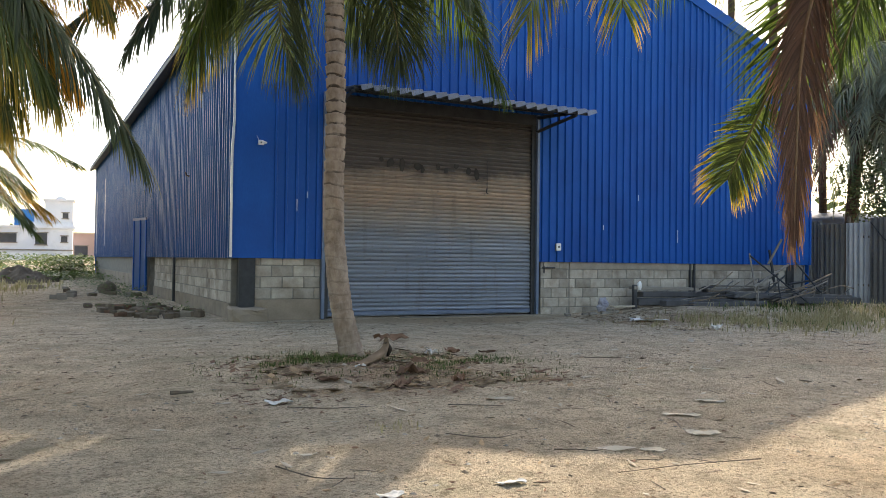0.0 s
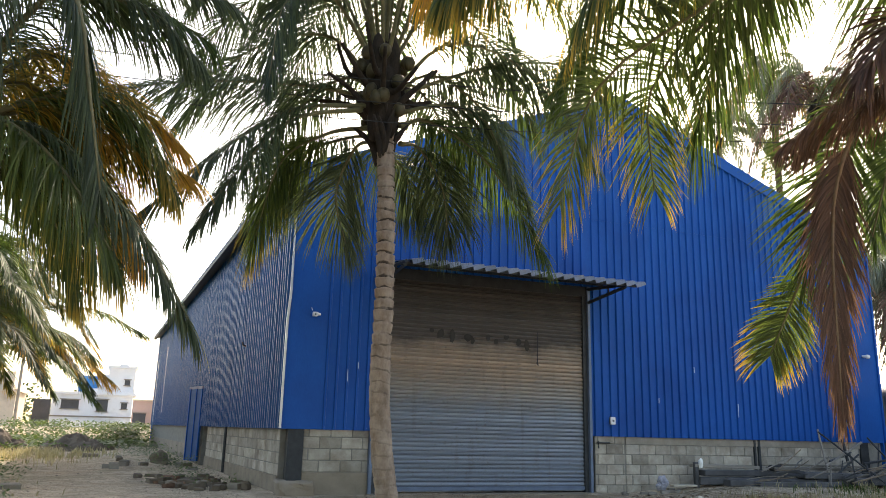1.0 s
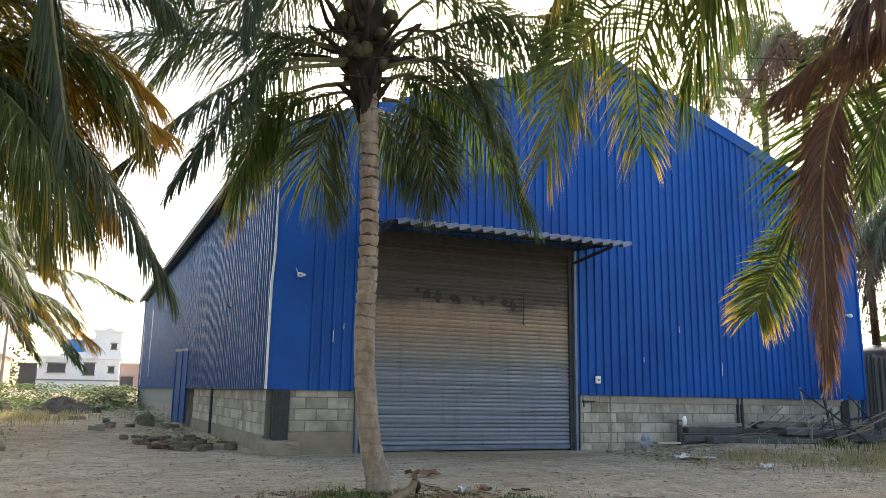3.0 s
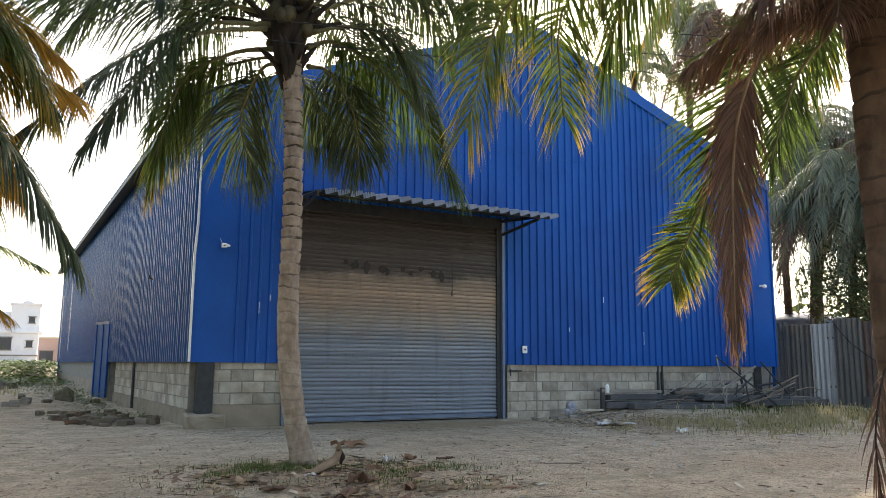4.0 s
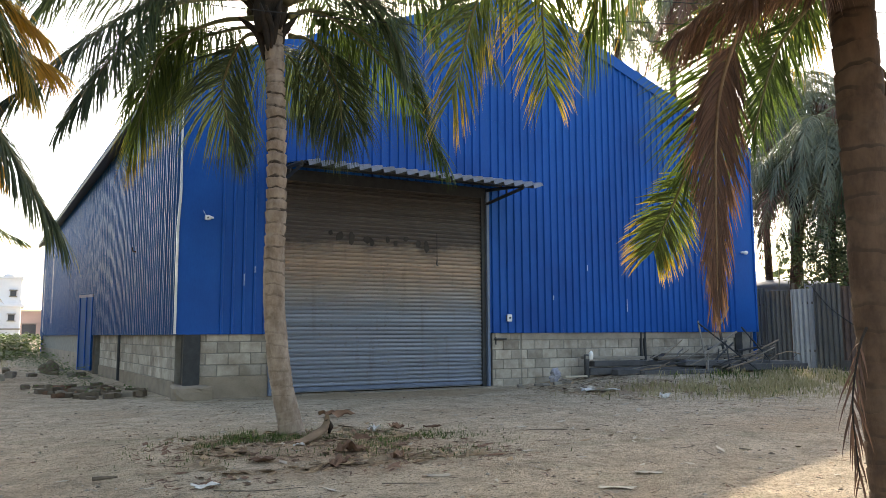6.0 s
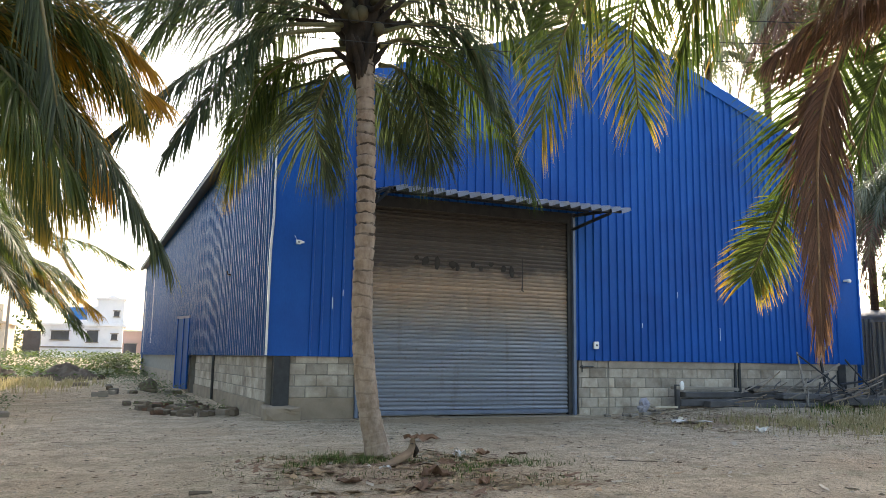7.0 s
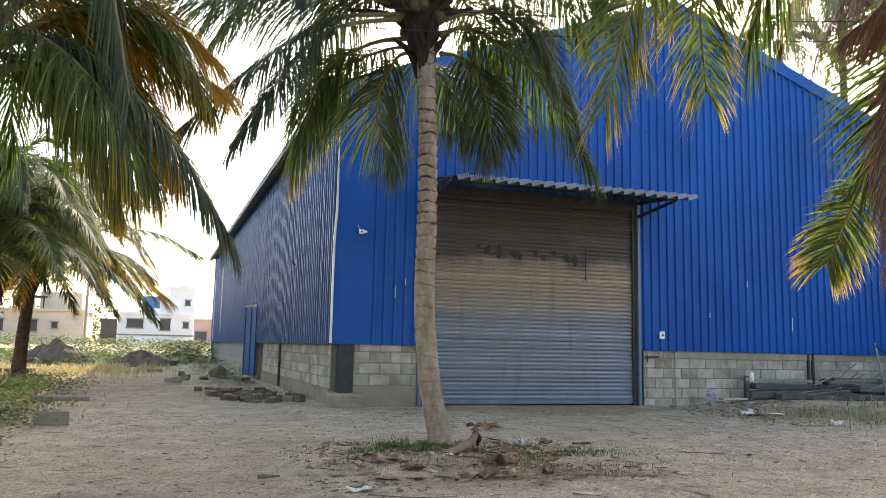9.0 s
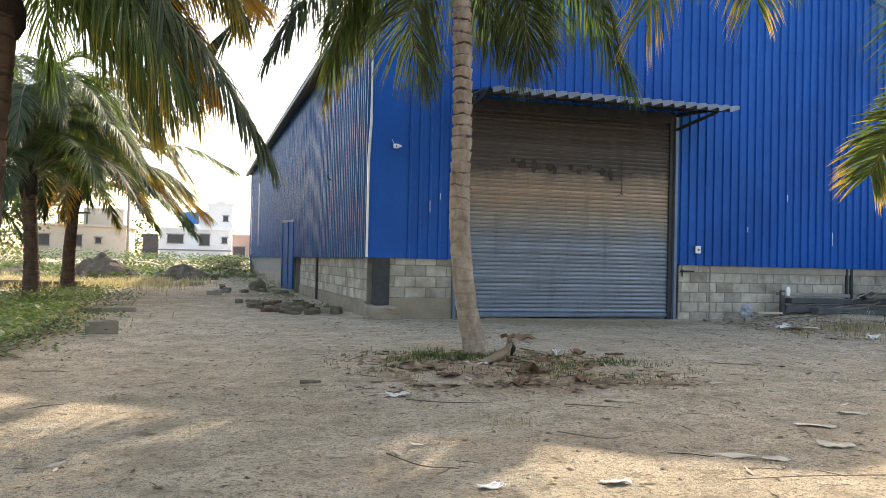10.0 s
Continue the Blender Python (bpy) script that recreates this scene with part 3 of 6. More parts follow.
part("wall_bracket", tube([left_side(19.0, 0.05, 3.0), left_side(19.0, 0.12, 3.02), left_side(19.0, 0.14, 3.1)], 0.02, 6), STEEL, shed)

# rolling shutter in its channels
shutter = part("rolling_shutter", box((OPEN_L + 0.15, Y0 + 0.10, 0.03), (OPEN_R - 0.15, Y0 + 0.13, OPEN_T)), SHUTTER, shed, "closed galvanised rolling shutter with rust and soot stains, canopy shade coloured into its top")
SL = 0.083
bm = bmesh.new()
prof = [(0.0, -0.012), (0.008, 0.004), (0.022, 0.030), (0.044, 0.038), (0.062, 0.026), (0.074, 0.002), (SL, -0.012)]
rows = [[bm.verts.new((x, -o, z)) for z, o in prof] for x in (OPEN_L + 0.12, OPEN_R - 0.12)]
for i in range(len(prof) - 1):
    bm.faces.new((rows[0][i], rows[1][i], rows[1][i + 1], rows[0][i + 1]))
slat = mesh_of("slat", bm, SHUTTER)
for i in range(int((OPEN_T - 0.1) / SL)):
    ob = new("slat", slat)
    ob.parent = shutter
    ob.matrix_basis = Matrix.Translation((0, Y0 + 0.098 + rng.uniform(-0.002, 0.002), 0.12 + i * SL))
part("bottom_rail", box((OPEN_L + 0.12, Y0 + 0.05, 0.05), (OPEN_R - 0.12, Y0 + 0.098, 0.125), None, 0.006), BLUE_STEEL, shutter)
part("shutter_channel", box((OPEN_L, Y0 - 0.055, 0.0), (OPEN_L + 0.06, Y0 + 0.16, OPEN_T)), BLUE_STEEL, shed)
part("shutter_channel", box((OPEN_R - 0.06, Y0 - 0.055, -0.02), (OPEN_R, Y0 + 0.16, OPEN_T)), BLUE_STEEL, shed, "blue-grey steel shutter channel")
part("shutter_channel", box((OPEN_R - 0.15, Y0 + 0.02, 0.0), (OPEN_R - 0.061, Y0 + 0.16, OPEN_T)), STEEL, shed)
part("shutter_channel", box((OPEN_L + 0.061, Y0 + 0.02, 0.0), (OPEN_L + 0.15, Y0 + 0.16, OPEN_T)), STEEL, shed)
part("shutter_hood", box((OPEN_L, Y0 + 0.0, OPEN_T - 0.22), (OPEN_R, Y0 + 0.16, OPEN_T)), STEEL, shed)
part("door_sill", box((OPEN_L, Y0 - 0.25, -0.2), (OPEN_R + 0.05, Y0 + 0.3, 0.006), None, 0.005), PLASTER, shed, "worn concrete door sill")
# faded dark smudges and a hanging hook on the shutter
for x, z, w, h in ((5.52, 3.16, 0.10, 0.12), (5.72, 3.10, 0.14, 0.22), (5.98, 3.06, 0.12, 0.26), (6.32, 3.06, 0.16, 0.14), (6.42, 3.0, 0.08, 0.16), (6.78, 3.08, 0.10, 0.13), (6.96, 3.02, 0.09, 0.12), (7.2, 3.12, 0.11, 0.1), (7.48, 3.04, 0.1, 0.18), (7.68, 2.98, 0.1, 0.28)):
    bm = bmesh.new()
    w, h = 1.35 * w, 1.15 * h
    ring = [bm.verts.new((x + w / 2 * math.cos(q) * rng.uniform(0.6, 1.1), Y0 + 0.058, z + h / 2 * math.sin(q) * rng.uniform(0.6, 1.1))) for q in np.linspace(0, 2 * math.pi, 9)[:-1]]
    top = [bm.verts.new(v.co + Vector((0, -0.004, 0))) for v in ring]
    bm.faces.new(top)
    for i in range(8):
        bm.faces.new((ring[i], ring[(i + 1) % 8], top[(i + 1) % 8], top[i]))
    part("smudge", bm, SOOT, shutter, "dark sooty smudge")
part("hook_rod", joined([tube([(7.92, Y0 + 0.04, 3.28), (7.92, Y0 + 0.03, 2.62)], 0.008, 5), tube([(7.92, Y0 + 0.03, 2.7), (7.9, Y0 + 0.02, 2.6), (7.94, Y0 + 0.02, 2.58)], 0.014, 5)]), STEEL, shutter, "thin iron hook rod")

# door canopy
CX0, CX1, CY, CZ0, CZ1 = 4.50, 9.52, 13.42, 4.20, 4.46
canopy = part("canopy", box((CX0 + 0.1, CY + 0.06, CZ0 - 0.075), (CX1 - 0.15, CY + 0.10, CZ0 - 0.02)), STEEL, shed, "sloping ribbed metal canopy on steel brackets")
prof = []
a = CX0
while a < CX1 - 0.01:
    prof += [(a, 0.0), (a + 0.10, 0.022), (a + 0.19, 0.046), (a + 0.225, 0.042), (a + 0.235, 0.0)]
    a += 0.2405
part("canopy_sheet", sheet(prof, lambda q, o, t: Vector((q, CY + (Y0 - CY) * t, CZ0 + (CZ1 - CZ0) * t + o)), lambda q: 0.0, lambda q: 1.0), CANOPY, canopy, "pale blue-grey ribbed canopy sheet")
bm = bmesh.new()
for i in range(21):
    x = CX0 + i * 0.2405
    vs = []
    for dx, dz in ((0.0, 0.0), (0.10, 0.022), (0.19, 0.046), (0.225, 0.042)):
        vs.append((x + dx, CY - 0.004, CZ0 + dz))
    lowv = [bm.verts.new(Vector(v) + Vector((0.02, -0.012, -0.10 + 0.035 * k / 3))) for k, v in enumerate(vs)]
    upv = [bm.verts.new(v) for v in vs]
    for k in range(3):
        bm.faces.new((upv[k], upv[k + 1], lowv[k + 1], lowv[k]))
part("canopy_lip", bm, CANOPY, canopy)
for x in (4.42, 9.14):
    for nm, p, q in (("bracket_arm", (x, Y0 - 0.02, 4.30), (x, CY + 0.08, CZ0 - 0.03)), ("bracket_brace", (x, Y0 - 0.02, 4.0), (x, CY + 0.12, CZ0 - 0.08))):
        v, f = tube([p, q], 0.038, 4)
        part(nm, (v, f), STEEL, canopy)
    part("bracket_strut", tube([(x, 14.15, 4.1), (x, 14.15, 4.28)], 0.022, 4), STEEL, canopy)
for k in range(3):
    t = 0.15 + 0.35 * k
    part("purlin", box((CX0 + 0.05, CY + (Y0 - CY) * t, CZ0 + (CZ1 - CZ0) * t - 0.05), (CX1 - 0.1, CY + (Y0 - CY) * t + 0.04, CZ0 + (CZ1 - CZ0) * t - 0.004)), STEEL, canopy)

# side door leaf standing ajar
leaf_m = Matrix.Translation(sheared((X0 - 0.03, 26.0, 0))) @ Matrix.Rotation(radians(109), 4, "Z")
side_door = part("side_door", box((0, -0.02, 0.1), (0.95, 0.02, 2.34), leaf_m), BLUE_SIDE, shed, "blue sheet-metal side door standing open")
part("door_frame", box((0, -0.045, 2.30), (0.98, 0.045, 2.38), leaf_m), CANOPY, side_door)
for q in (0.0, 0.42, 0.9):
    part("door_stile", box((q, 0.021, 0.1), (q + 0.05, 0.045, 2.3), leaf_m), BLUE, side_door)


# ---- wall fittings ----
def security_camera(x, z):
    t = thing("security_camera", (x, Y0 - 0.05, z), "small white weathered security camera on the blue cladding", "camera")
    part("housing", box((x - 0.07, Y0 - 0.13, z - 0.045), (x + 0.03, Y0 - 0.07, z + 0.04), None, 0.01), WHITE, t)
    part("snout", tube([(x + 0.025, Y0 - 0.11, z), (x + 0.085, Y0 - 0.115, z - 0.004)], [0.032, 0.018], 10), WHITE, t)
    part("lens", tube([(x - 0.02, Y0 - 0.131, z - 0.005), (x - 0.02, Y0 - 0.135, z - 0.005)], 0.016, 10), BLACK, t)
    part("mount", box((x - 0.055, Y0 - 0.07, z - 0.02), (x, Y0 - 0.02, z + 0.02)), WHITE, t)
    part("cable", tube(curve_points([(x - 0.05, Y0 - 0.06, z + 0.04), (x - 0.07, Y0 - 0.055, z + 0.09), (x - 0.09, Y0 - 0.05, z + 0.13)], 6), 0.004, 5), WHITE, t)


security_camera(3.12, 3.28)
t = thing("dome_camera", (17.25, Y0 - 0.05, 3.30), "small white dome camera on the blue cladding", "camera")
part("bracket", box((17.2, Y0 - 0.12, 3.26), (17.3, Y0 - 0.02, 3.31), None, 0.008), WHITE, t)
part("dome", blob((17.26, Y0 - 0.15, 3.27), (0.06, 0.06, 0.055), 1, 0.0), WHITE, t)
t = thing("switch_box", (9.67, Y0 - 0.05, 1.40), "small white switch box on the blue cladding", "switch box")
part("cover", box((9.61, Y0 - 0.10, 1.40), (9.73, Y0 - 0.05, 1.56), None, 0.008), WHITE, t)
part("button", box((9.65, Y0 - 0.108, 1.46), (9.69, Y0 - 0.10, 1.50)), STEEL, t)
part("back_plate", box((9.62, Y0 - 0.05, 1.41), (9.72, Y0 - 0.02, 1.55)), STEEL, t)
part("shutter_latch", joined([tube([(9.3, Y0 - 0.02, 1.02), (9.62, Y0 - 0.02, 1.02)], 0.018, 6), tube([(9.34, Y0 - 0.02, 0.9), (9.34, Y0 - 0.02, 1.06)], 0.016, 6)]), STEEL, shed, "rusty shutter latch")


for k, (x, z, l) in enumerate(((3.794, 2.05, 0.22), (3.994, 2.3, 0.12), (10.894, 1.9, 0.1), (13.094, 1.65, 0.3), (11.894, 2.6, 0.14))):
    part("scratch", box((x, Y0 - 0.0635, z), (x + 0.012, Y0 - 0.054, z + l)), FLASHING, shed, "pale scratch on the blue paint")
# ---- palms ----
def frond_mesh(ctrl, n=70, length=0.75, hang=0.5, seed=0, width=0.025, start=0.16, lean=0.75, ragged=0.12, roll=0.0, fold=1.0):
    """Leaflets along a bent midrib: verts, faces, uvs; and the midrib's points."""
    r = random.Random(seed)
    pts = curve_points(ctrl, 60)
    verts, faces, uvs = [], [], []
    down = Vector((0, 0, -1))
    chord = pts[-1] - pts[0]
    flat = Vector((chord.x, chord.y, 0))
    flat = flat.normalized() if flat.length > 0.15 else Vector((0.6, -0.8, 0))
    across = flat.cross(Vector((0, 0, 1))).normalized()
    across = Matrix.Rotation(roll, 3, flat) @ across
    for i in range(n):
        s = start + (1 - start) * (i + r.uniform(-0.25, 0.25)) / (n - 1)
        s = min(max(s, start), 0.995)
        k = s * 59
        a = int(k)
        p = pts[a].lerp(pts[min(a + 1, 59)], k - a)
        t = (pts[min(a + 2, 59)] - pts[max(a - 1, 0)]).normalized()
        side0 = (across - t * across.dot(t)).normalized()
        grow = min(1.0, 0.5 + 2.6 * (s - start)) * (1 - 0.5 * max(0, s - 0.6) / 0.4)
        for sg in (-1, 1):
            if r.random() < ragged * 0.4:
                continue
            fan = lean + 0.7 * max(0, s - 0.6) / 0.4 + r.uniform(-0.2, 0.2)
            d = (side0 * sg * math.cos(fan) + t * math.sin(fan) + Vector((0, 0, 0.18 * fold + r.uniform(-0.1, 0.1)))).normalized()
            ln = length * grow * r.uniform(1 - ragged, 1 + ragged)
            h = hang * r.uniform(0.55, 1.45)
            w = width * r.uniform(0.8, 1.2) * (0.6 + 0.4 * grow)
            q = p.copy()
            base = len(verts)
            rows = 4
            for j in range(rows + 1):
                f = j / rows
                wd = (t - d * t.dot(d))
                wd = wd.normalized() if wd.length > 0.05 else side0
                ww = w * (0.55 + 1.1 * f if f < 0.3 else 1.0 - 0.88 * ((f - 0.3) / 0.7) ** 0.9)
                if j < rows:
                    nrm = d.cross(wd).normalized()
                    verts += [q - wd * ww * 0.5, q + nrm * ww * 0.16, q + wd * ww * 0.5]
                    uvs += [(s, f)] * 3
                else:
                    verts.append(q.copy())
                    uvs.append((s, 1.0))
                d = (d + down * h * (0.35 + 0.65 * f)).normalized()
                q = q + d * (ln / rows)
            for j in range(rows - 1):
                b = base + 3 * j
                faces += [(b, b + 1, b + 4, b + 3), (b + 1, b + 2, b + 5, b + 4)]
            b = base + 3 * (rows - 1)
            faces += [(b, b + 1, b + 3), (b + 1, b + 2, b + 3)]
    return verts, faces, uvs, pts


def with_uv(name, verts, faces, uvs, material):
    me = bpy.data.meshes.new(name)
    me.from_pydata(verts, [], faces)
    layer = me.uv_layers.new(name="UVMap")
    idx = np.zeros(len(me.loops), dtype=np.int32)
    me.loops.foreach_get("vertex_index", idx)
    layer.data.foreach_set("uv", np.array(uvs, dtype=np.float32)[idx].ravel())
    me.materials.append(material)
    return me


def frond(palm, material, ctrl, stalk=None, thick=0.03, label="", dense=1.75, long=1.4, **kw):
    kw["n"], kw["length"] = int(kw.get("n", 70) * dense), kw.get("length", 0.75) * long
    v, f, u, pts = frond_mesh(ctrl, **kw)
    ob = part("frond", with_uv("frond", v, f, u, material), None, palm, label)
    n = 14
    rp = [pts[int(i * 59 / (n - 1))] for i in range(n)]
    rr = [thick * (1.25 if i == 0 else 1) * (1 - 0.9 * (i / (n - 1)) ** 0.8) + 0.003 for i in range(n)]
    smooth(part("midrib", tube(rp, rr, 6), stalk or STALK, ob))
    return ob


def palm_trunk(palm, ctrl, r0, r1, material, seed=0, flare=0.55, ring=0.05, rings_from=0.0):
    """A tapered trunk whose leaf scars stand out as uneven steps."""
    pts = curve_points(ctrl, 300)
    total = sum((b - a).length for a, b in zip(pts, pts[1:]))
    r = random.Random(seed)
    marks, at = [], 0.0
    while at < total:
        marks.append((at, r.uniform(0.5, 1.2)))
        at += r.uniform(0.10, 0.165)
    run, m, out_r = 0.0, 0, []
    for i, p in enumerate(pts):
        if i:
            run += (p - pts[i - 1]).length
        while m + 1 < len(marks) and marks[m + 1][0] <= run:
            m += 1
        gap = (marks[m + 1][0] if m + 1 < len(marks) else total) - marks[m][0]
        ph = min((run - marks[m][0]) / max(gap, 0.02), 1.0)
        base = r0 + (r1 - r0) * run / total + flare * r0 * math.exp(-run / 0.28)
        deep = ring * marks[m][1] * (0.25 + 0.75 * smoothstep(rings_from - 0.6, rings_from + 0.6, run))
        out_r.append(base * (1 + deep * (ph - 0.5) - (0.8 * deep if ph < 0.14 else 0.0) + 0.012 * math.sin(run * 7 + seed)))
    verts, faces = tube(pts, out_r, 24)
    verts = [v + Vector((noise.noise(v * 6), noise.noise(v * 6 + Vector((9, 0, 0))), 0.6 * noise.noise(v * 5))) * 0.007 for v in verts]
    return smooth(part("trunk", (verts, faces), material, palm))


def arch(root, az, reach, up, fall):
    """Control points of a frond that rises and then bends down."""
    c, s = math.cos(az), math.sin(az)
    x, y, z = root
    return [(x, y, z), (x + c * reach * 0.3, y + s * reach * 0.3, z + up), (x + c * reach * 0.72, y + s * reach * 0.72, z + up * 0.9 - fall * 0.3), (x + c * reach, y + s * reach, z + up * 0.4 - fall)]


def crown_heart(palm, at, seed, nuts=0, size=0.3, tall=0.75):
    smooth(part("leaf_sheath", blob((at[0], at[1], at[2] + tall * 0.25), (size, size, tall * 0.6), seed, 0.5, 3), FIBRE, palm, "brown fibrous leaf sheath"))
    r = random.Random(seed)
    for k in range(nuts):
        a, h = r.uniform(0, 6.28), r.uniform(-0.15, 0.6) * tall
        q = size * r.uniform(1.0, 1.45)
        smooth(part("coconut", blob((at[0] + q * math.cos(a), at[1] + q * math.sin(a), at[2] + h), (0.08, 0.08, 0.10), k, 0.2, 2), NUT, palm))


# palm before the shutter
palm = thing("coconut_palm", (2.93, 9.28, 0), "coconut palm with a pale ringed trunk and dark drooping crown", "palm tree")
palm_trunk(palm, [(3.02, 9.20, -0.1), (2.955, 9.20, 0.1), (2.83, 9.25, 0.75), (2.755, 9.28, 1.65), (2.765, 9.28, 2.86), (2.735, 9.28, 3.9), (2.68, 9.27, 4.95)], 0.127, 0.106, TRUNK, 1, 0.28, 0.16, 2.3)
crown_heart(palm, (2.62, 9.26, 5.15), 3, nuts=22, size=0.23, tall=1.15)
rs = random.Random(31)
for k in range(26):
    a, z0, out = rs.uniform(0, 6.28), rs.uniform(4.35, 4.9), rs.uniform(0.2, 0.36)
    ca, sa, turn = math.cos(a), math.sin(a), rs.uniform(-0.12, 0.12)
    p = [(2.65 + 0.09 * ca, 9.26 + 0.09 * sa, z0), (2.64 + (0.12 + turn * 0.2) * ca, 9.26 + 0.12 * sa, z0 + 0.2), (2.62 + out * ca - turn * sa, 9.26 + out * sa + turn * ca, z0 + rs.uniform(0.4, 0.6))]
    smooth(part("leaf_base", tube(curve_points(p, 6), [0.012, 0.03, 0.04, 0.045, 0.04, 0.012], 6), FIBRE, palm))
# the long fronds that reach over the yard and towards the wall
frond(palm, LEAF_DARK, [(2.39, 9.28, 5.25), (1.51, 9.25, 5.22), (0.24, 9.10, 4.94), (-1.02, 8.90, 4.37)], n=88, length=0.92, hang=0.75, seed=11, start=0.14)
frond(palm, LEAF_DARK, [(2.38, 9.20, 5.08), (1.48, 8.95, 4.77), (0.70, 8.50, 3.99), (-0.07, 8.00, 2.99)], n=88, length=0.72, hang=0.55, seed=12, start=0.2, lean=0.85)
frond(palm, LEAF_DARK, [(2.33, 9.15, 5.00), (1.47, 8.80, 4.59), (0.90, 8.40, 3.80), (0.50, 8.00, 3.03)], n=70, length=0.62, hang=0.6, seed=13, start=0.3, lean=0.85)
frond(palm, LEAF_TIP, [(2.54, 9.35, 4.87), (2.09, 9.90, 4.92), (1.58, 10.40, 4.60), (1.36, 10.80, 3.55)], n=72, length=0.95, hang=0.7, seed=14, start=0.36, thick=0.035)
frond(palm, LEAF_DARK, [(2.45, 9.20, 5.73), (1.77, 8.90, 6.35), (1.24, 8.60, 5.89), (1.10, 8.40, 4.84)], n=95, length=0.85, hang=0.7, seed=17, start=0.2)
frond(palm, LEAF_DARK, [(2.50, 9.30, 6.03), (1.77, 9.30, 7.75), (0.85, 9.10, 7.25), (0.30, 8.90, 5.97)], n=95, length=0.95, hang=0.8, seed=21)
frond(palm, LEAF_DARK, [(2.56, 9.40, 4.72), (2.48, 10.00, 4.80), (2.33, 10.30, 4.24), (2.53, 10.40, 3.59)], n=60, length=0.8, hang=0.6, seed=19, start=0.3)
frond(palm, LEAF, [(2.87, 9.25, 4.92), (3.38, 9.50, 5.15), (4.42, 9.90, 4.83), (5.39, 10.10, 3.67)], n=85, length=0.85, hang=0.7, seed=15, start=0.24, thick=0.036)
frond(palm, LEAF_DARK, [(2.93, 9.40, 4.74), (3.40, 10.00, 4.95), (3.90, 10.40, 4.57), (4.08, 10.60, 3.93)], n=70, length=0.9, hang=0.7, seed=18, start=0.28)
frond(palm, LEAF_DARK, [(2.93, 9.25, 5.38), (3.97, 9.30, 5.94), (5.16, 9.40, 6.32), (6.07, 9.50, 6.14)], n=90, length=1.0, hang=0.85, seed=24)
frond(palm, LEAF_DARK, [(2.85, 9.20, 5.07), (3.38, 9.00, 5.19), (3.84, 8.80, 4.98), (4.10, 8.70, 4.39)], n=60, length=0.7, hang=0.7, seed=16, start=0.3)
frond(palm, LEAF_DARK, [(2.69, 9.45, 4.72), (2.78, 10.20, 4.92), (3.35, 10.70, 4.93), (3.70, 10.90, 4.34)], n=65, length=0.95, hang=0.75, seed=25, start=0.3)
frond(palm, LEAF_DARK, [(2.62, 9.40, 4.75), (2.45, 10.10, 5.0), (1.95, 10.8, 4.9), (1.75, 11.1, 4.35)], n=65, length=0.85, hang=0.75, seed=26, start=0.3)
for k, (az, reach, up, fall) in enumerate(((-14, 2.7, 0.9, 0.9), (14, 2.4, 0.6, 1.1), (38, 2.2, 0.5, 1.2), (128, 2.2, 0.5, 1.2), (160, 2.5, 0.9, 0.6))):
    frond(palm, LEAF_DARK, arch((2.66, 9.27, 5.2), radians(az), reach, up, fall), n=75, length=0.75, hang=0.7, seed=140 + k, start=0.24)
# the young fronds that rise from the heart
for k, (az, reach, up, fall, mt) in enumerate(((20, 2.9, 1.4, 0.5, LEAF), (75, 2.6, 1.7, 0.4, LEAF), (112, 2.4, 1.8, 0.4, LEAF_DARK), (150, 2.8, 1.5, 0.6, LEAF_DARK), (205, 2.5, 2.1, 0.3, LEAF_DARK), (245, 2.2, 2.0, 0.2, LEAF_DARK),
                                               (290, 2.4, 2.1, 0.4, LEAF_TIP), (335, 2.7, 1.9, 0.6, LEAF_TIP), (50, 1.6, 2.6, -0.8, LEAF), (180, 1.4, 2.6, -0.9, LEAF_DARK), (270, 1.2, 2.5, -0.9, LEAF), (5, 1.9, 2.4, -0.2, LEAF))):
    frond(palm, mt, arch((2.62, 9.26, 5.5), radians(az), reach, up, fall), n=85, length=0.9, hang=0.7, seed=40 + k)
for k, (az, ln, dz) in enumerate(((160, 0.9, 0.1), (190, 0.75, 0.3), (20, 0.8, 0.35), (330, 0.7, 0.5), (255, 0.8, 0.45), (100, 0.7, 0.5), (215, 0.8, 0.55), (280, 0.9, 0.2), (60, 0.9, 0.3), (135, 0.8, 0.45), (345, 0.95, 0.15), (5, 0.7, 0.7), (240, 0.9, 0.7), (175, 0.6, 0.8))):
    a = radians(az)
    p = [(2.62 + 0.14 * math.cos(a), 9.26 + 0.14 * math.sin(a), 4.95 + 0.05 * k), (2.62 + 0.42 * math.cos(a), 9.26 + 0.42 * math.sin(a), 5.1 + dz * 0.5), (2.62 + ln * math.cos(a), 9.26 + ln * math.sin(a), 5.1 + dz)]
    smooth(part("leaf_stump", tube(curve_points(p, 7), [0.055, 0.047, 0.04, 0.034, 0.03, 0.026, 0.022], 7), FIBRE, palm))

# palm close to the camera, over the shaded yard's edge
rp = thing("coconut_palm", (4.27, 3.12, 0), "short coconut palm with a brown ringed trunk and hanging dead fronds", "palm tree")
palm_trunk(rp, [(4.275, 3.13, -0.1), (4.262, 3.13, 0.3), (4.215, 3.13, 1.12), (4.195, 3.13, 2.35), (4.19, 3.15, 3.0), (4.19, 3.18, 3.35)], 0.112, 0.118, TRUNK_BROWN, 2, 0.15, 0.05)
crown_heart(rp, (4.20, 3.21, 3.35), 8, nuts=0, size=0.17, tall=0.7)
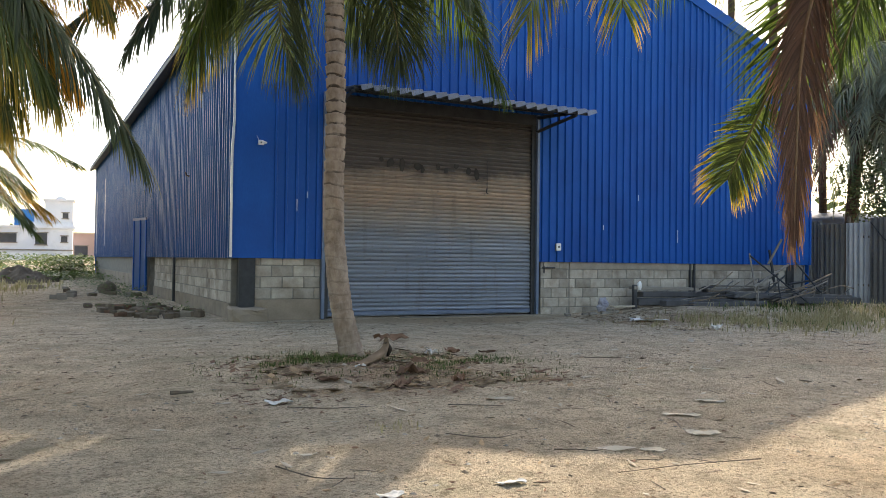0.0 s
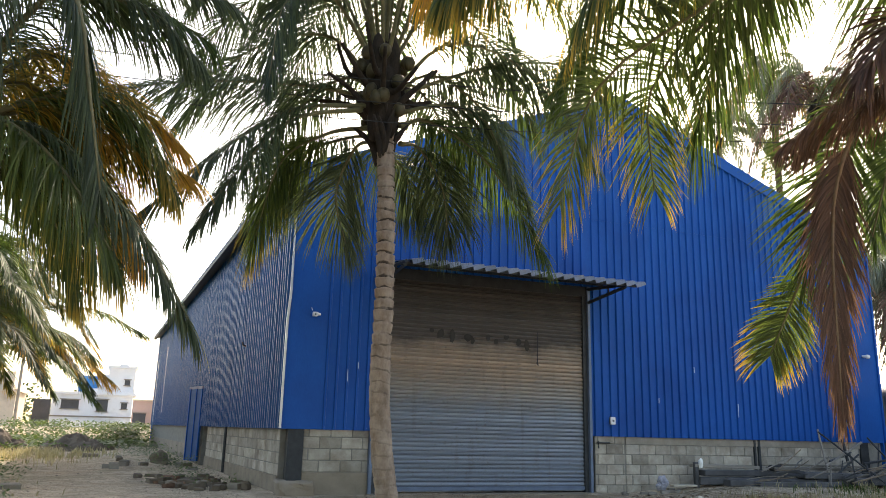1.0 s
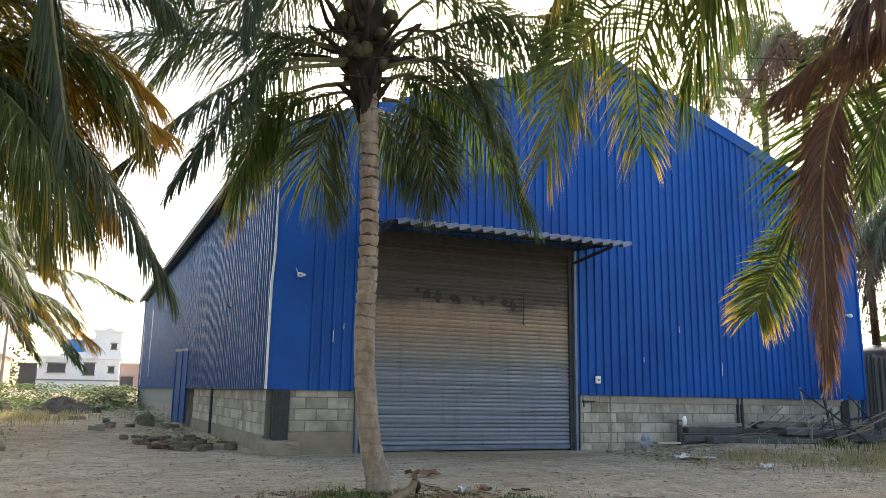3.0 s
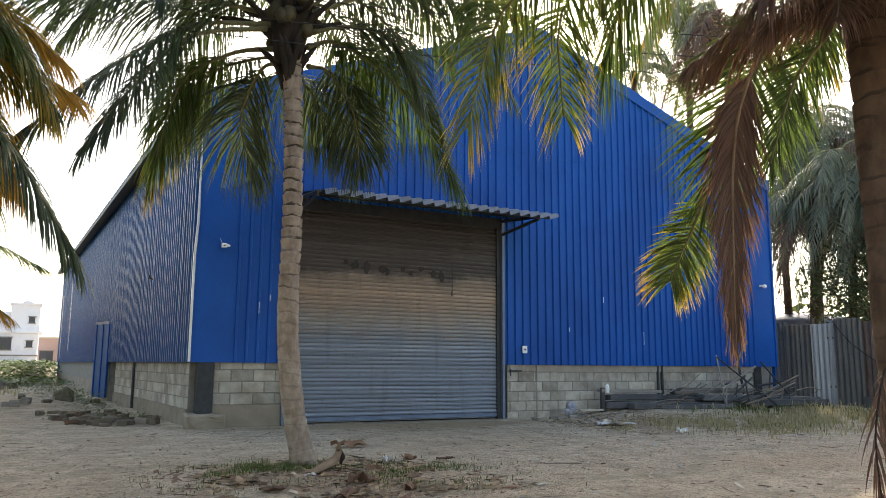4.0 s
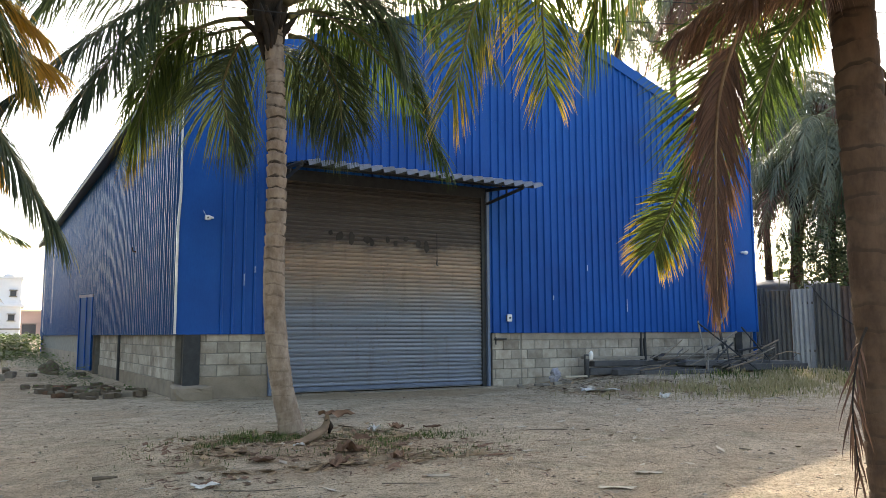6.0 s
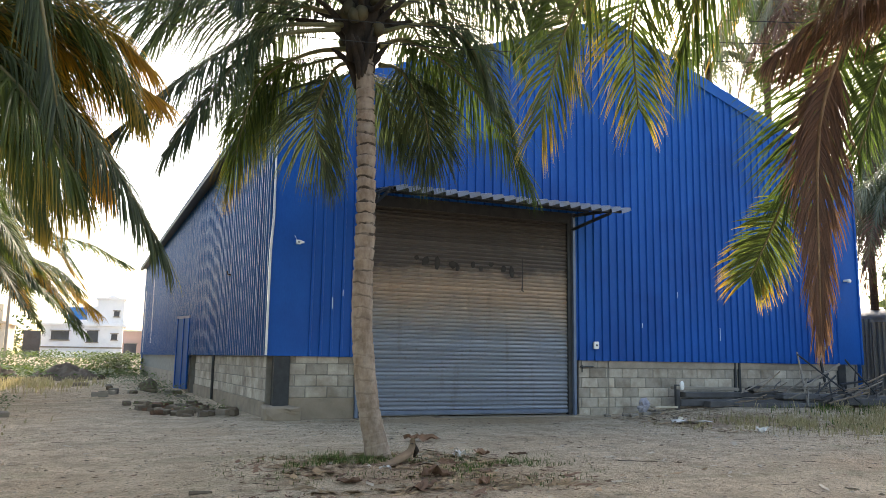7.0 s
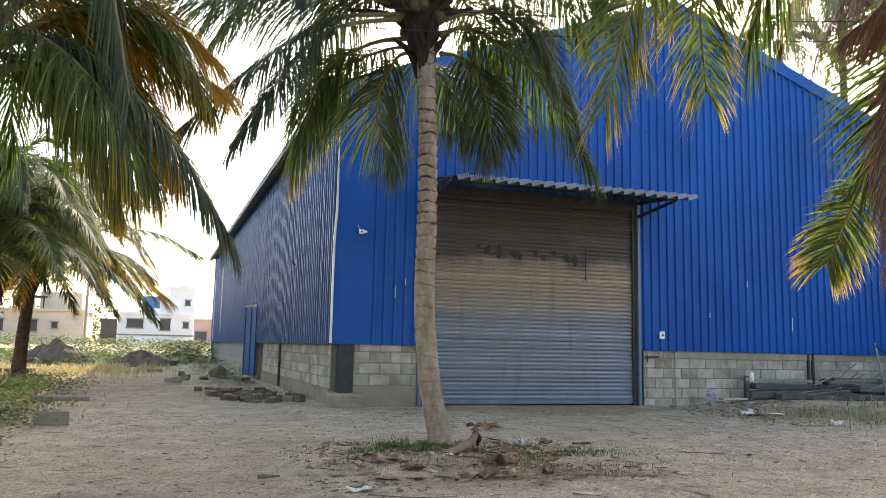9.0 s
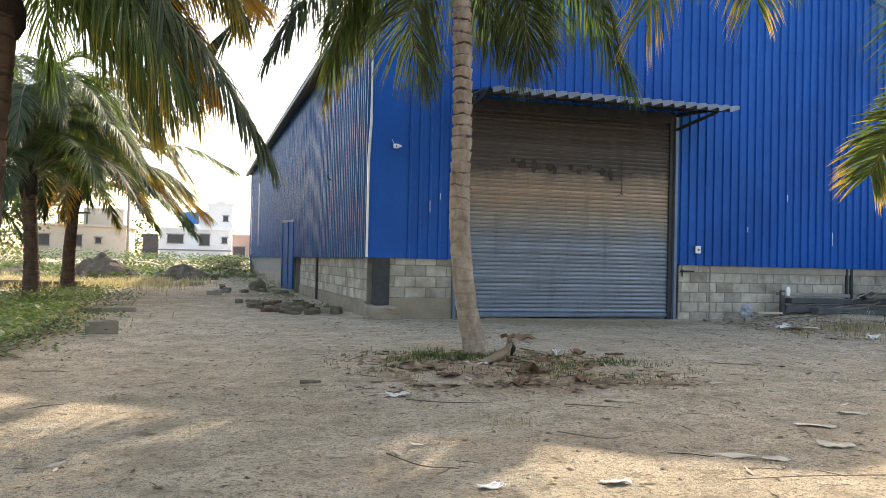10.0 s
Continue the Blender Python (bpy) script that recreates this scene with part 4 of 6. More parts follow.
frond(rp, LEAF, [(4.30, 3.30, 3.55), (4.81, 4.10, 3.65), (4.80, 4.50, 3.15), (4.66, 4.78, 2.42)], n=62, length=0.66, hang=0.2, seed=51, lean=0.6, width=0.023, fold=0.2, start=0.28, label="green frond hanging over the yard")
frond(rp, LEAF_TIP, [(4.30, 3.32, 3.50), (4.85, 4.40, 3.39), (4.72, 4.90, 2.35), (4.56, 5.10, 1.78)], n=40, length=0.46, hang=0.18, seed=52, lean=0.15, start=0.66, width=0.026, fold=0.2, label="yellow-tipped frond")
frond(rp, LEAF_DEAD, [(4.28, 3.30, 3.45), (4.68, 4.10, 3.50), (4.67, 4.50, 2.82), (4.68, 4.60, 1.42)], STALK_DRY, n=120, length=0.46, hang=0.45, seed=53, lean=0.75, start=0.52, width=0.022, fold=0.0, label="dead brown frond hanging straight down")
frond(rp, LEAF, [(4.32, 3.30, 3.45), (5.03, 3.90, 3.50), (5.09, 4.30, 3.22), (5.02, 4.50, 2.62)], n=46, length=0.36, hang=0.25, seed=58, lean=0.7, start=0.3, width=0.018, fold=0.2, label="green frond beside the dead one")
frond(rp, LEAF_TIP, [(4.22, 3.35, 3.65), (3.98, 4.05, 4.45), (3.62, 4.50, 4.16), (3.03, 5.00, 3.63), (2.88, 5.30, 2.80)], n=85, length=0.68, hang=0.32, lean=0.25, seed=54, width=0.026, start=0.2, label="long green frond with yellow tips")
frond(rp, LEAF_TIP, [(4.28, 3.35, 3.65), (4.30, 4.10, 4.62), (4.13, 4.70, 4.50), (3.75, 5.30, 3.92), (3.95, 5.60, 3.15)], n=80, length=0.62, hang=0.32, lean=0.25, seed=59, width=0.026, start=0.2, label="long green frond over the yard")
frond(rp, LEAF_TIP, [(4.15, 3.30, 3.7), (4.0, 3.65, 4.95), (3.33, 4.00, 4.72), (2.28, 4.30, 4.40), (1.66, 4.40, 3.80)], n=125, length=0.8, hang=1.3, seed=69, width=0.026, start=0.25, label="long frond arching overhead with yellow strands")
frond(rp, LEAF_GOLD, [(4.15, 3.30, 3.7), (3.9, 3.7, 5.1), (3.2, 4.2, 5.0), (2.3, 4.7, 4.75), (1.75, 4.95, 4.2)], n=80, length=0.75, hang=1.4, seed=68, width=0.026, start=0.3, label="drying frond arching overhead")
frond(rp, LEAF_DEAD, [(4.13, 3.15, 3.2), (3.84, 3.05, 3.36), (3.55, 3.05, 3.22), (3.32, 3.08, 2.95)], STALK_DRY, 0.014, n=45, length=0.45, hang=0.6, seed=55, label="dry brown frond")
frond(rp, LEAF_DEAD, [(4.22, 3.05, 3.25), (4.15, 2.70, 3.30), (4.10, 2.40, 3.12), (4.08, 2.20, 2.85)], STALK_DRY, 0.014, n=45, length=0.5, hang=0.6, seed=56, label="dry brown frond")
frond(rp, LEAF_DEAD, [(4.30, 3.24, 3.1), (4.50, 3.22, 2.55), (4.60, 3.14, 1.8), (4.58, 3.12, 1.0)], STALK_DRY, n=65, length=0.8, hang=0.35, seed=57, thick=0.018, lean=1.1, start=0.2, fold=0.0, label="dead frond hanging against the trunk")
frond(rp, LEAF_DEAD, [(4.10, 3.12, 1.16), (3.94, 3.06, 1.06), (3.80, 3.02, 0.80), (3.79, 3.00, 0.46)], FIBRE, 0.005, n=9, length=0.2, hang=0.5, seed=63, lean=1.2, start=0.25, width=0.014, fold=0.0, label="dead leaf strands hanging by the trunk")
frond(rp, LEAF_DEAD, [(4.51, 3.20, 2.31), (5.00, 3.30, 2.15), (5.45, 3.40, 1.77), (5.55, 3.40, 1.12)], STALK_DRY, 0.014, n=48, length=0.42, hang=0.4, seed=64, lean=0.9, start=0.2, width=0.018, label="dry brown frond drooping past the trunk")
for k, (az, reach, z, mt) in enumerate(((128, 0.8, 3.06, LEAF_DEAD), (150, 0.9, 3.0, LEAF_DEAD), (178, 0.7, 3.05, LEAF_DEAD), (205, 0.6, 3.02, LEAF_DEAD), (240, 0.65, 3.08, LEAF_DEAD), (275, 0.85, 3.02, LEAF_DEAD), (300, 0.95, 3.08, LEAF_TIP))):
    frond(rp, mt, arch((4.20, 3.21, z), radians(az), reach, 0.06, 0.22), STALK_DRY, 0.013, n=45, length=0.32, hang=0.7, seed=170 + k, start=0.12, width=0.016, label="dry frond bent over the trunk")
for k, (az, reach, up, fall, mt) in enumerate(((40, 2.5, 1.5, 0.4, LEAF_TIP), (85, 2.4, 1.5, 0.5, LEAF), (125, 2.4, 1.5, 0.5, LEAF), (160, 2.0, 1.4, 0.5, LEAF_TIP), (300, 2.0, 1.9, 0.3, LEAF), (40, 1.3, 2.3, -0.6, LEAF))):
    frond(rp, mt, arch((4.20, 3.21, 3.6), radians(az), reach, up, fall), n=90, length=0.9, hang=0.7, seed=60 + k)

# palm at the camera's other hand
lp = thing("coconut_palm", (-1.40, 6.45, 0), "short coconut palm with sunlit golden and dark hanging fronds", "palm tree")
palm_trunk(lp, [(-1.48, 6.4, -0.1), (-1.44, 6.42, 0.8), (-1.40, 6.44, 1.9), (-1.36, 6.46, 2.7)], 0.125, 0.12, TRUNK_BROWN, 3)
crown_heart(lp, (-1.36, 6.46, 2.72), 9, nuts=0, size=0.15, tall=0.5)
frond(lp, LEAF_DARK, [(-1.30, 6.48, 3.10), (-0.70, 6.30, 3.16), (-0.04, 6.10, 2.57), (0.41, 5.90, 1.85)], n=78, length=0.55, width=0.021, hang=0.7, seed=71, start=0.2)
frond(lp, LEAF_GOLD, [(-1.30, 6.50, 3.15), (-0.77, 6.80, 3.48), (-0.26, 7.00, 3.40), (0.30, 7.10, 3.22)], n=82, length=0.53, width=0.021, hang=0.7, seed=72)
frond(lp, LEAF_GOLD, [(-1.30, 6.50, 3.20), (-0.84, 6.80, 3.94), (-0.28, 7.00, 3.80), (0.21, 7.10, 3.50)], n=78, length=0.53, width=0.021, hang=0.7, seed=73)
frond(lp, LEAF_DARK, [(-1.30, 6.35, 3.2), (-0.95, 5.75, 4.30), (-0.47, 5.30, 3.70), (-0.30, 5.20, 3.05), (-0.17, 5.15, 2.45)], n=60, length=0.5, width=0.021, hang=0.9, seed=74, lean=1.25, start=0.35, fold=0.0, label="drooping grey-green frond tip")
frond(lp, LEAF_TIP, [(-1.30, 6.42, 3.08), (-0.87, 6.10, 3.10), (-0.45, 5.90, 2.75), (-0.11, 5.80, 2.24)], n=82, length=0.70, width=0.021, hang=0.9, seed=77)
frond(lp, LEAF_TIP, [(-1.30, 6.48, 3.05), (-1.04, 6.60, 3.08), (-0.60, 6.60, 2.67), (-0.38, 6.60, 2.23)], n=78, length=0.66, width=0.021, hang=0.85, seed=78)
frond(lp, LEAF_DARK, [(-1.35, 6.4, 3.2), (-1.00, 6.20, 4.60), (-0.34, 6.10, 4.60), (0.44, 6.00, 4.27)], n=87, length=0.57, width=0.021, hang=0.85, seed=75)
frond(lp, LEAF, [(-1.35, 6.48, 3.2), (-1.15, 6.60, 4.50), (-0.48, 6.70, 4.62), (0.32, 6.70, 4.30)], n=87, length=0.57, width=0.021, hang=0.85, seed=76)
frond(lp, LEAF_TIP, [(-1.3, 6.5, 3.1), (-0.6, 6.55, 3.55), (-0.1, 6.6, 3.4), (0.2, 6.6, 3.0)], n=78, length=0.57, width=0.021, hang=0.8, seed=93)
frond(lp, LEAF_GOLD, [(-1.25, 6.5, 2.95), (-0.7, 6.75, 3.15), (-0.25, 6.9, 2.95), (0.02, 6.95, 2.5)], n=82, length=0.57, width=0.021, hang=0.8, seed=94)
frond(lp, LEAF_DARK, [(-1.3, 6.45, 3.15), (-0.75, 6.25, 4.15), (-0.15, 6.15, 4.15), (0.25, 6.1, 3.85)], n=80, length=0.55, hang=0.85, seed=92, width=0.021)
frond(lp, LEAF_TIP, [(-1.33, 6.5, 3.0), (-1.0, 7.0, 3.1), (-0.6, 7.4, 2.9), (-0.35, 7.6, 2.4)], n=80, length=0.6, hang=0.8, seed=97, width=0.021)
for k, (az, reach, up, fall, mt) in enumerate(((35, 1.5, 0.7, 0.6, LEAF_GOLD), (60, 1.7, 1.1, 0.5, LEAF_GOLD), (95, 2.4, 1.2, 0.6, LEAF), (140, 2.2, 1.1, 0.8, LEAF), (190, 2.2, 1.0, 0.9, LEAF_DARK), (240, 2.1, 1.2, 0.8, LEAF_DARK), (290, 1.6, 1.5, 0.5, LEAF_DARK))):
    frond(lp, mt, arch((-1.35, 6.46, 2.95), radians(az), reach, up, fall), n=82, length=0.66, width=0.021, hang=0.8, seed=80 + k)


def plain_palm(at, lean_to, height, r0, seed, fronds, length, label, mats, leaflet=0.8, sag=(0.6, 1.0), n=48, fall=(0.6, 2.0), up=(0.3, 1.3), width=0.05, nuts=0, dense=1.3):
    r = random.Random(seed)
    p = thing("coconut_palm", at, label, "palm tree", "palms about the yard")
    top = (at[0] + lean_to[0], at[1] + lean_to[1], at[2] + height)
    palm_trunk(p, [(at[0], at[1], at[2] - 0.2), (at[0] + lean_to[0] * 0.2, at[1] + lean_to[1] * 0.2, at[2] + height * 0.35), (at[0] + lean_to[0] * 0.6, at[1] + lean_to[1] * 0.6, at[2] + height * 0.7), top], r0, r0 * 0.8, TRUNK_BROWN, seed)
    crown_heart(p, top, seed, nuts=nuts, size=r0 * 1.15, tall=0.7)
    for k in range(fronds):
        az = k * 2.399 + r.uniform(-0.25, 0.25)
        e = k / max(fronds - 1, 1)
        reach = length * r.uniform(0.8, 1.05) * (1 - 0.35 * e)
        frond(p, r.choice(mats), arch((top[0], top[1], top[2] + 0.15 + 0.3 * e), az, reach, up[0] + (up[1] - up[0]) * e + r.uniform(-0.1, 0.15), fall[1] + (fall[0] - fall[1]) * e), dense=dense, long=1.42, n=n, length=leaflet * r.uniform(0.9, 1.1), hang=r.uniform(*sag), seed=seed * 50 + k, width=width, thick=0.03)
    return p


plain_palm((-4.15, 19.4, 0.0), (-0.1, 0.0), 2.5, 0.17, 21, 36, 3.6, "young coconut palm in the green verge", [LEAF, LEAF_DARK, LEAF, LEAF_TIP], up=(0.35, 2.4), fall=(-0.2, 1.1), leaflet=0.6, sag=(0.25, 0.5), n=75, width=0.034, dense=1.7)
verge_palm = plain_palm((-4.65, 25.6, 0.0), (0.12, 0.0), 2.7, 0.19, 22, 40, 4.3, "young coconut palm with yellowing lower fronds", [LEAF, LEAF_DARK, LEAF_TIP, LEAF_GOLD], up=(0.35, 2.6), fall=(-0.2, 1.2), leaflet=0.65, sag=(0.25, 0.5), n=80, width=0.036, dense=1.7)
for k, (mt, c) in enumerate(((LEAF_TIP, [(-4.5, 25.7, 2.8), (-3.0, 25.5, 4.3), (-1.3, 25.2, 4.4), (0.0, 25.0, 3.8)]), (LEAF_GOLD, [(-4.5, 25.7, 2.7), (-3.2, 25.4, 3.4), (-1.8, 25.2, 3.2), (-0.7, 25.0, 2.4)]),
                             (LEAF_TIP, [(-4.5, 25.6, 2.7), (-3.4, 24.9, 3.7), (-2.0, 24.3, 3.6), (-1.1, 23.9, 2.9)]), (LEAF_DARK, [(-4.5, 25.6, 3.0), (-3.9, 25.2, 5.0), (-2.8, 24.9, 5.6), (-1.6, 24.6, 5.2)]),
                             (LEAF_TIP, [(-4.5, 25.6, 3.0), (-4.4, 25.2, 5.2), (-3.9, 24.9, 6.2), (-3.0, 24.6, 6.0)]))):
    frond(verge_palm, mt, c, dense=1.4, n=80, length=0.75, hang=0.6, seed=160 + k, width=0.036, start=0.2)
plain_palm((-8.2, 22.0, 0.0), (-0.2, 0.1), 2.6, 0.17, 23, 18, 3.4, "young coconut palm in the green verge", [LEAF, LEAF_DARK, LEAF_TIP], up=(0.3, 1.6), fall=(0.2, 1.6))
# out-of-view palms, added only to block sky light from the left and behind
for k, (x, yv, h) in enumerate(((-4.6, 2.6, 4.6), (-5.4, 7.4, 5.2), (-7.2, 12.2, 5.6), (-2.6, -2.4, 5.0), (-7.4, -0.8, 5.8), (1.2, -4.6, 5.4), (-10.5, 5.0, 6.0))):
    plain_palm((x, yv, 0.0), (0.15, 0.1), h, 0.15, 50 + k, 26, 3.0, "unseen coconut palm with a full green crown, added to dim the yard's left", [LEAF, LEAF_DARK, LEAF_TIP], n=50, width=0.045, fall=(0.4, 2.2), up=(0.3, 1.5))
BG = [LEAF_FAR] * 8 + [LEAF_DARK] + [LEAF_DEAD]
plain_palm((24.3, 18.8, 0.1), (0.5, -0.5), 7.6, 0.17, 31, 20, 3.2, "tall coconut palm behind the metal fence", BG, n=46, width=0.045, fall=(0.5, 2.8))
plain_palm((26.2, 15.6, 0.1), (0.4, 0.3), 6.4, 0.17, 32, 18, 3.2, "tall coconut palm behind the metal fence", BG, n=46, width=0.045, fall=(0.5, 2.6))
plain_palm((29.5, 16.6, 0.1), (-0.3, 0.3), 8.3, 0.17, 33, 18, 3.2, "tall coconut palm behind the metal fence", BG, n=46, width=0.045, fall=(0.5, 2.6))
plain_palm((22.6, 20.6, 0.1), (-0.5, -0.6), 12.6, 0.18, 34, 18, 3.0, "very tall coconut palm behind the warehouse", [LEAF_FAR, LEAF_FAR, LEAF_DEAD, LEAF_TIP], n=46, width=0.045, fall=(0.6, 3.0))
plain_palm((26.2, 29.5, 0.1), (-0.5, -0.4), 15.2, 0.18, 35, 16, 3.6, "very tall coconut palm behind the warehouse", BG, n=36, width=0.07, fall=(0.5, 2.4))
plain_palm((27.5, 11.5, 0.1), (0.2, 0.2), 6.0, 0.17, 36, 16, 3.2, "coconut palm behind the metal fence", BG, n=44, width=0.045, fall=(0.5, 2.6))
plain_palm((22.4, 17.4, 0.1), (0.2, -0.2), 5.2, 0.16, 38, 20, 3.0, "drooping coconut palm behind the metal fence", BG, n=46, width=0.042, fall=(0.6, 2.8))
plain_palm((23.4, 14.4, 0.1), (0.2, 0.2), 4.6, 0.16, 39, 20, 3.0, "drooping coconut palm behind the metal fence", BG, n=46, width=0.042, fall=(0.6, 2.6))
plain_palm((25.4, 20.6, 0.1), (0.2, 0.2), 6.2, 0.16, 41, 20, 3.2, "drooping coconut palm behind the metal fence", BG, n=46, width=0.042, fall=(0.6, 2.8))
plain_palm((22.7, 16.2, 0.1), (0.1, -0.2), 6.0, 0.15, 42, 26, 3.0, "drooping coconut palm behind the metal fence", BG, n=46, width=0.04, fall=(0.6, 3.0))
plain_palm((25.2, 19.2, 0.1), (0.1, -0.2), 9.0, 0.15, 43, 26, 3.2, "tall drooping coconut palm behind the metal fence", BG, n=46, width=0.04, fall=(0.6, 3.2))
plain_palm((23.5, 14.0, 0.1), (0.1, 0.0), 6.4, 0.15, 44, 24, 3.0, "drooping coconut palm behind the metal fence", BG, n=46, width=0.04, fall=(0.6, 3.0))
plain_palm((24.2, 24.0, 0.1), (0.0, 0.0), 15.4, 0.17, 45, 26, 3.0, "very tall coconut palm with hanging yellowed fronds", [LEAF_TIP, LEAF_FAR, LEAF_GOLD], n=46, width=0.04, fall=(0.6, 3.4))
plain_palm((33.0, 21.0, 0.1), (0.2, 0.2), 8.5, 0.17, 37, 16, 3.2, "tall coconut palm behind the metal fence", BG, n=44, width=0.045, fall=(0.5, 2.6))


# ---- shrubs, trees, weeds ----
def leaf_cloud(centre, size, count, leaf, seed, gaps=0.35):
    """Many small leaves in an uneven mass."""
    r = random.Random(seed)
    v, f, u = [], [], []
    c = Vector(centre)
    made = 0
    while made < count:
        q = Vector((r.gauss(0, 0.45), r.gauss(0, 0.45), r.gauss(0, 0.45)))
        if q.length > 1.15 or noise.noise(q * 2.6 + Vector((seed, 0, 0))) < -gaps * 0.35 + 0.05:
            continue
        made += 1
        p = c + Vector((q.x * size[0], q.y * size[1], q.z * size[2]))
        a = Vector((r.uniform(-1, 1), r.uniform(-1, 1), r.uniform(-0.7, 0.5))).normalized() * leaf * r.uniform(0.6, 1.3)
        b = a.cross(Vector((r.uniform(-1, 1), r.uniform(-1, 1), r.uniform(-1, 1)))).normalized() * leaf * 0.3
        k = len(v)
        v += [p, p + a * 0.5 + b, p + a, p + a * 0.5 - b]
        f.append((k, k + 1, k + 2, k + 3))
        u += [(r.random() * 0.4, 0.0), (0.2, 0.5), (0.3, 1.0), (0.2, 0.5)]
    return v, f, u


def tree(at, height, spread, seed, label, leaf=0.12, count=4500, mat=None):
    r = random.Random(seed)
    t = thing("tree", at, label, "tree")
    top = (at[0] + r.uniform(-0.3, 0.3), at[1], at[2] + height * 0.6)
    limbs = [tube(curve_points([(at[0], at[1], at[2] - 0.2), (at[0] + 0.1, at[1], at[2] + height * 0.3), top], 10), [0.16 * (1 - 0.07 * i) for i in range(10)], 8)]
    tips = []
    for k in range(6):
        a = k * 1.05 + r.uniform(-0.3, 0.3)
        e = (at[0] + math.cos(a) * spread * 0.6, at[1] + math.sin(a) * spread * 0.6, at[2] + height * r.uniform(0.6, 0.9))
        tips.append(e)
        limbs.append(tube(curve_points([(at[0], at[1], at[2] + height * 0.35), ((at[0] + e[0]) / 2, (at[1] + e[1]) / 2, at[2] + height * 0.6), e], 7), [0.08, 0.07, 0.06, 0.05, 0.04, 0.03, 0.02], 6))
    part("trunk", joined(limbs), TRUNK_BROWN, t)
    V, F, U = [], [], []
    for k, e in enumerate(tips + [top]):
        v, f, u = leaf_cloud(e, (spread * 0.55, spread * 0.55, height * 0.28), count // 7, leaf, seed * 9 + k)
        n = len(V)
        V += v
        F += [tuple(i + n for i in g) for g in f]
        U += u
    part("crown", with_uv("crown", V, F, U, mat or FOLIAGE), None, t)


tree((22.4, 15.2, 0.1), 4.6, 2.2, 1, "dark leafy tree behind the metal fence", count=6600)
tree((24.5, 13.0, 0.1), 5.0, 2.4, 2, "dark leafy tree behind the metal fence", count=6600)
# the next tree is hidden by the warehouse, added to shade the fence-side grass
tree((21.4, 20.6, 0.1), 7.6, 2.8, 3, "dark leafy tree behind the metal fence", count=6000)
tree((27.2, 13.6, 0.1), 7.2, 3.0, 13, "tall dark tree behind the metal fence", count=9000)
tree((28.0, 8.0, 0.1), 5.2, 3.0, 4, "dark leafy tree behind the metal fence", count=6000)
tree((-14.5, 62.0, 0.4), 6.5, 3.2, 5, "hazy green tree beside the far houses", leaf=0.35, count=2000)
tree((-20.0, 58.0, 0.4), 6.0, 3.6, 7, "hazy green tree beside the far houses", leaf=0.35, count=1800)
tree((-25.5, 64.0, 0.4), 7.0, 4.0, 8, "hazy green tree beside the far houses", leaf=0.35, count=1800)


def blades(spots, seed, mat, name, label, blade=0.006):
    """Grass in patches. spots: x, y, rx, ry, count, height."""
    r = random.Random(seed)
    v, f, u = [], [], []
    for x, y, rx, ry, count, h in spots:
        k = 0
        while k < count:
            px, py = r.gauss(x, rx * 0.5), r.gauss(y, ry * 0.5)
            k += 1
            if noise.noise(Vector((px * 1.6, py * 1.6, seed))) < -0.12:
                continue
            z = ground_z(px, py)
            a = r.uniform(0, 6.28)
            ln = h * r.uniform(0.4, 1.25)
            d = Vector((math.cos(a), math.sin(a), 0))
            s = Vector((-d.y, d.x, 0)) * blade * r.uniform(0.7, 1.5)
            b = r.uniform(0.15, 0.8)
            p = Vector((px, py, z - 0.01))
            m1 = p + d * ln * b * 0.3 + Vector((0, 0, ln * 0.6))
            e = p + d * ln * b + Vector((0, 0, ln * (1 - 0.35 * b)))
            n = len(v)
            v += [p - s, p + s, m1 - s * 0.7, m1 + s * 0.7, e]
            f += [(n, n + 1, n + 3, n + 2), (n + 2, n + 3, n + 4)]
            q = r.random() * 0.5
            u += [(q, 0), (q, 0), (q, 0.5), (q, 0.5), (q, 1)]
    return tagged(new(name, with_uv(name, v, f, u, mat)), label, "grass", kind="stuff")


def weeds(spots, seed, mat, name, label, leaf=0.06):
    """Low leafy weeds. spots: x, y, rx, ry, count, height."""
    r = random.Random(seed)
    v, f, u = [], [], []
    for x, y, rx, ry, count, h in spots:
        for _ in range(count):
            px, py = r.gauss(x, rx * 0.5), r.gauss(y, ry * 0.5)
            z = ground_z(px, py)
            for _ in range(9):
                a = r.uniform(0, 6.28)
                hh = h * r.uniform(0.1, 1.0)
                p = Vector((px + r.gauss(0, leaf * 1.2), py + r.gauss(0, leaf * 1.2), z + hh))
                d = Vector((math.cos(a), math.sin(a), r.uniform(-0.3, 0.6))).normalized() * leaf * r.uniform(0.6, 1.4)
                s = d.cross(Vector((0, 0, 1))).normalized() * leaf * 0.32
                n = len(v)
                v += [p, p + d * 0.5 + s, p + d, p + d * 0.5 - s]
                f.append((n, n + 1, n + 2, n + 3))
                q = r.random() * 0.4
                u += [(q, 0.0), (q, 0.5), (q, 0.9), (q, 0.5)]
    return tagged(new(name, with_uv(name, v, f, u, mat)), label, "weeds", kind="stuff")


blades([(2.3, 8.8, 0.8, 0.7, 1500, 0.07), (3.4, 8.5, 1.2, 1.2, 1000, 0.05), (4.0, 8.2, 0.9, 1.0, 2000, 0.06), (2.0, 8.4, 1.1, 1.1, 900, 0.04), (2.75, 9.2, 0.5, 0.5, 1000, 0.08)], 1, GRASS, "grass", "short green grass round the palm trunk", 0.003)
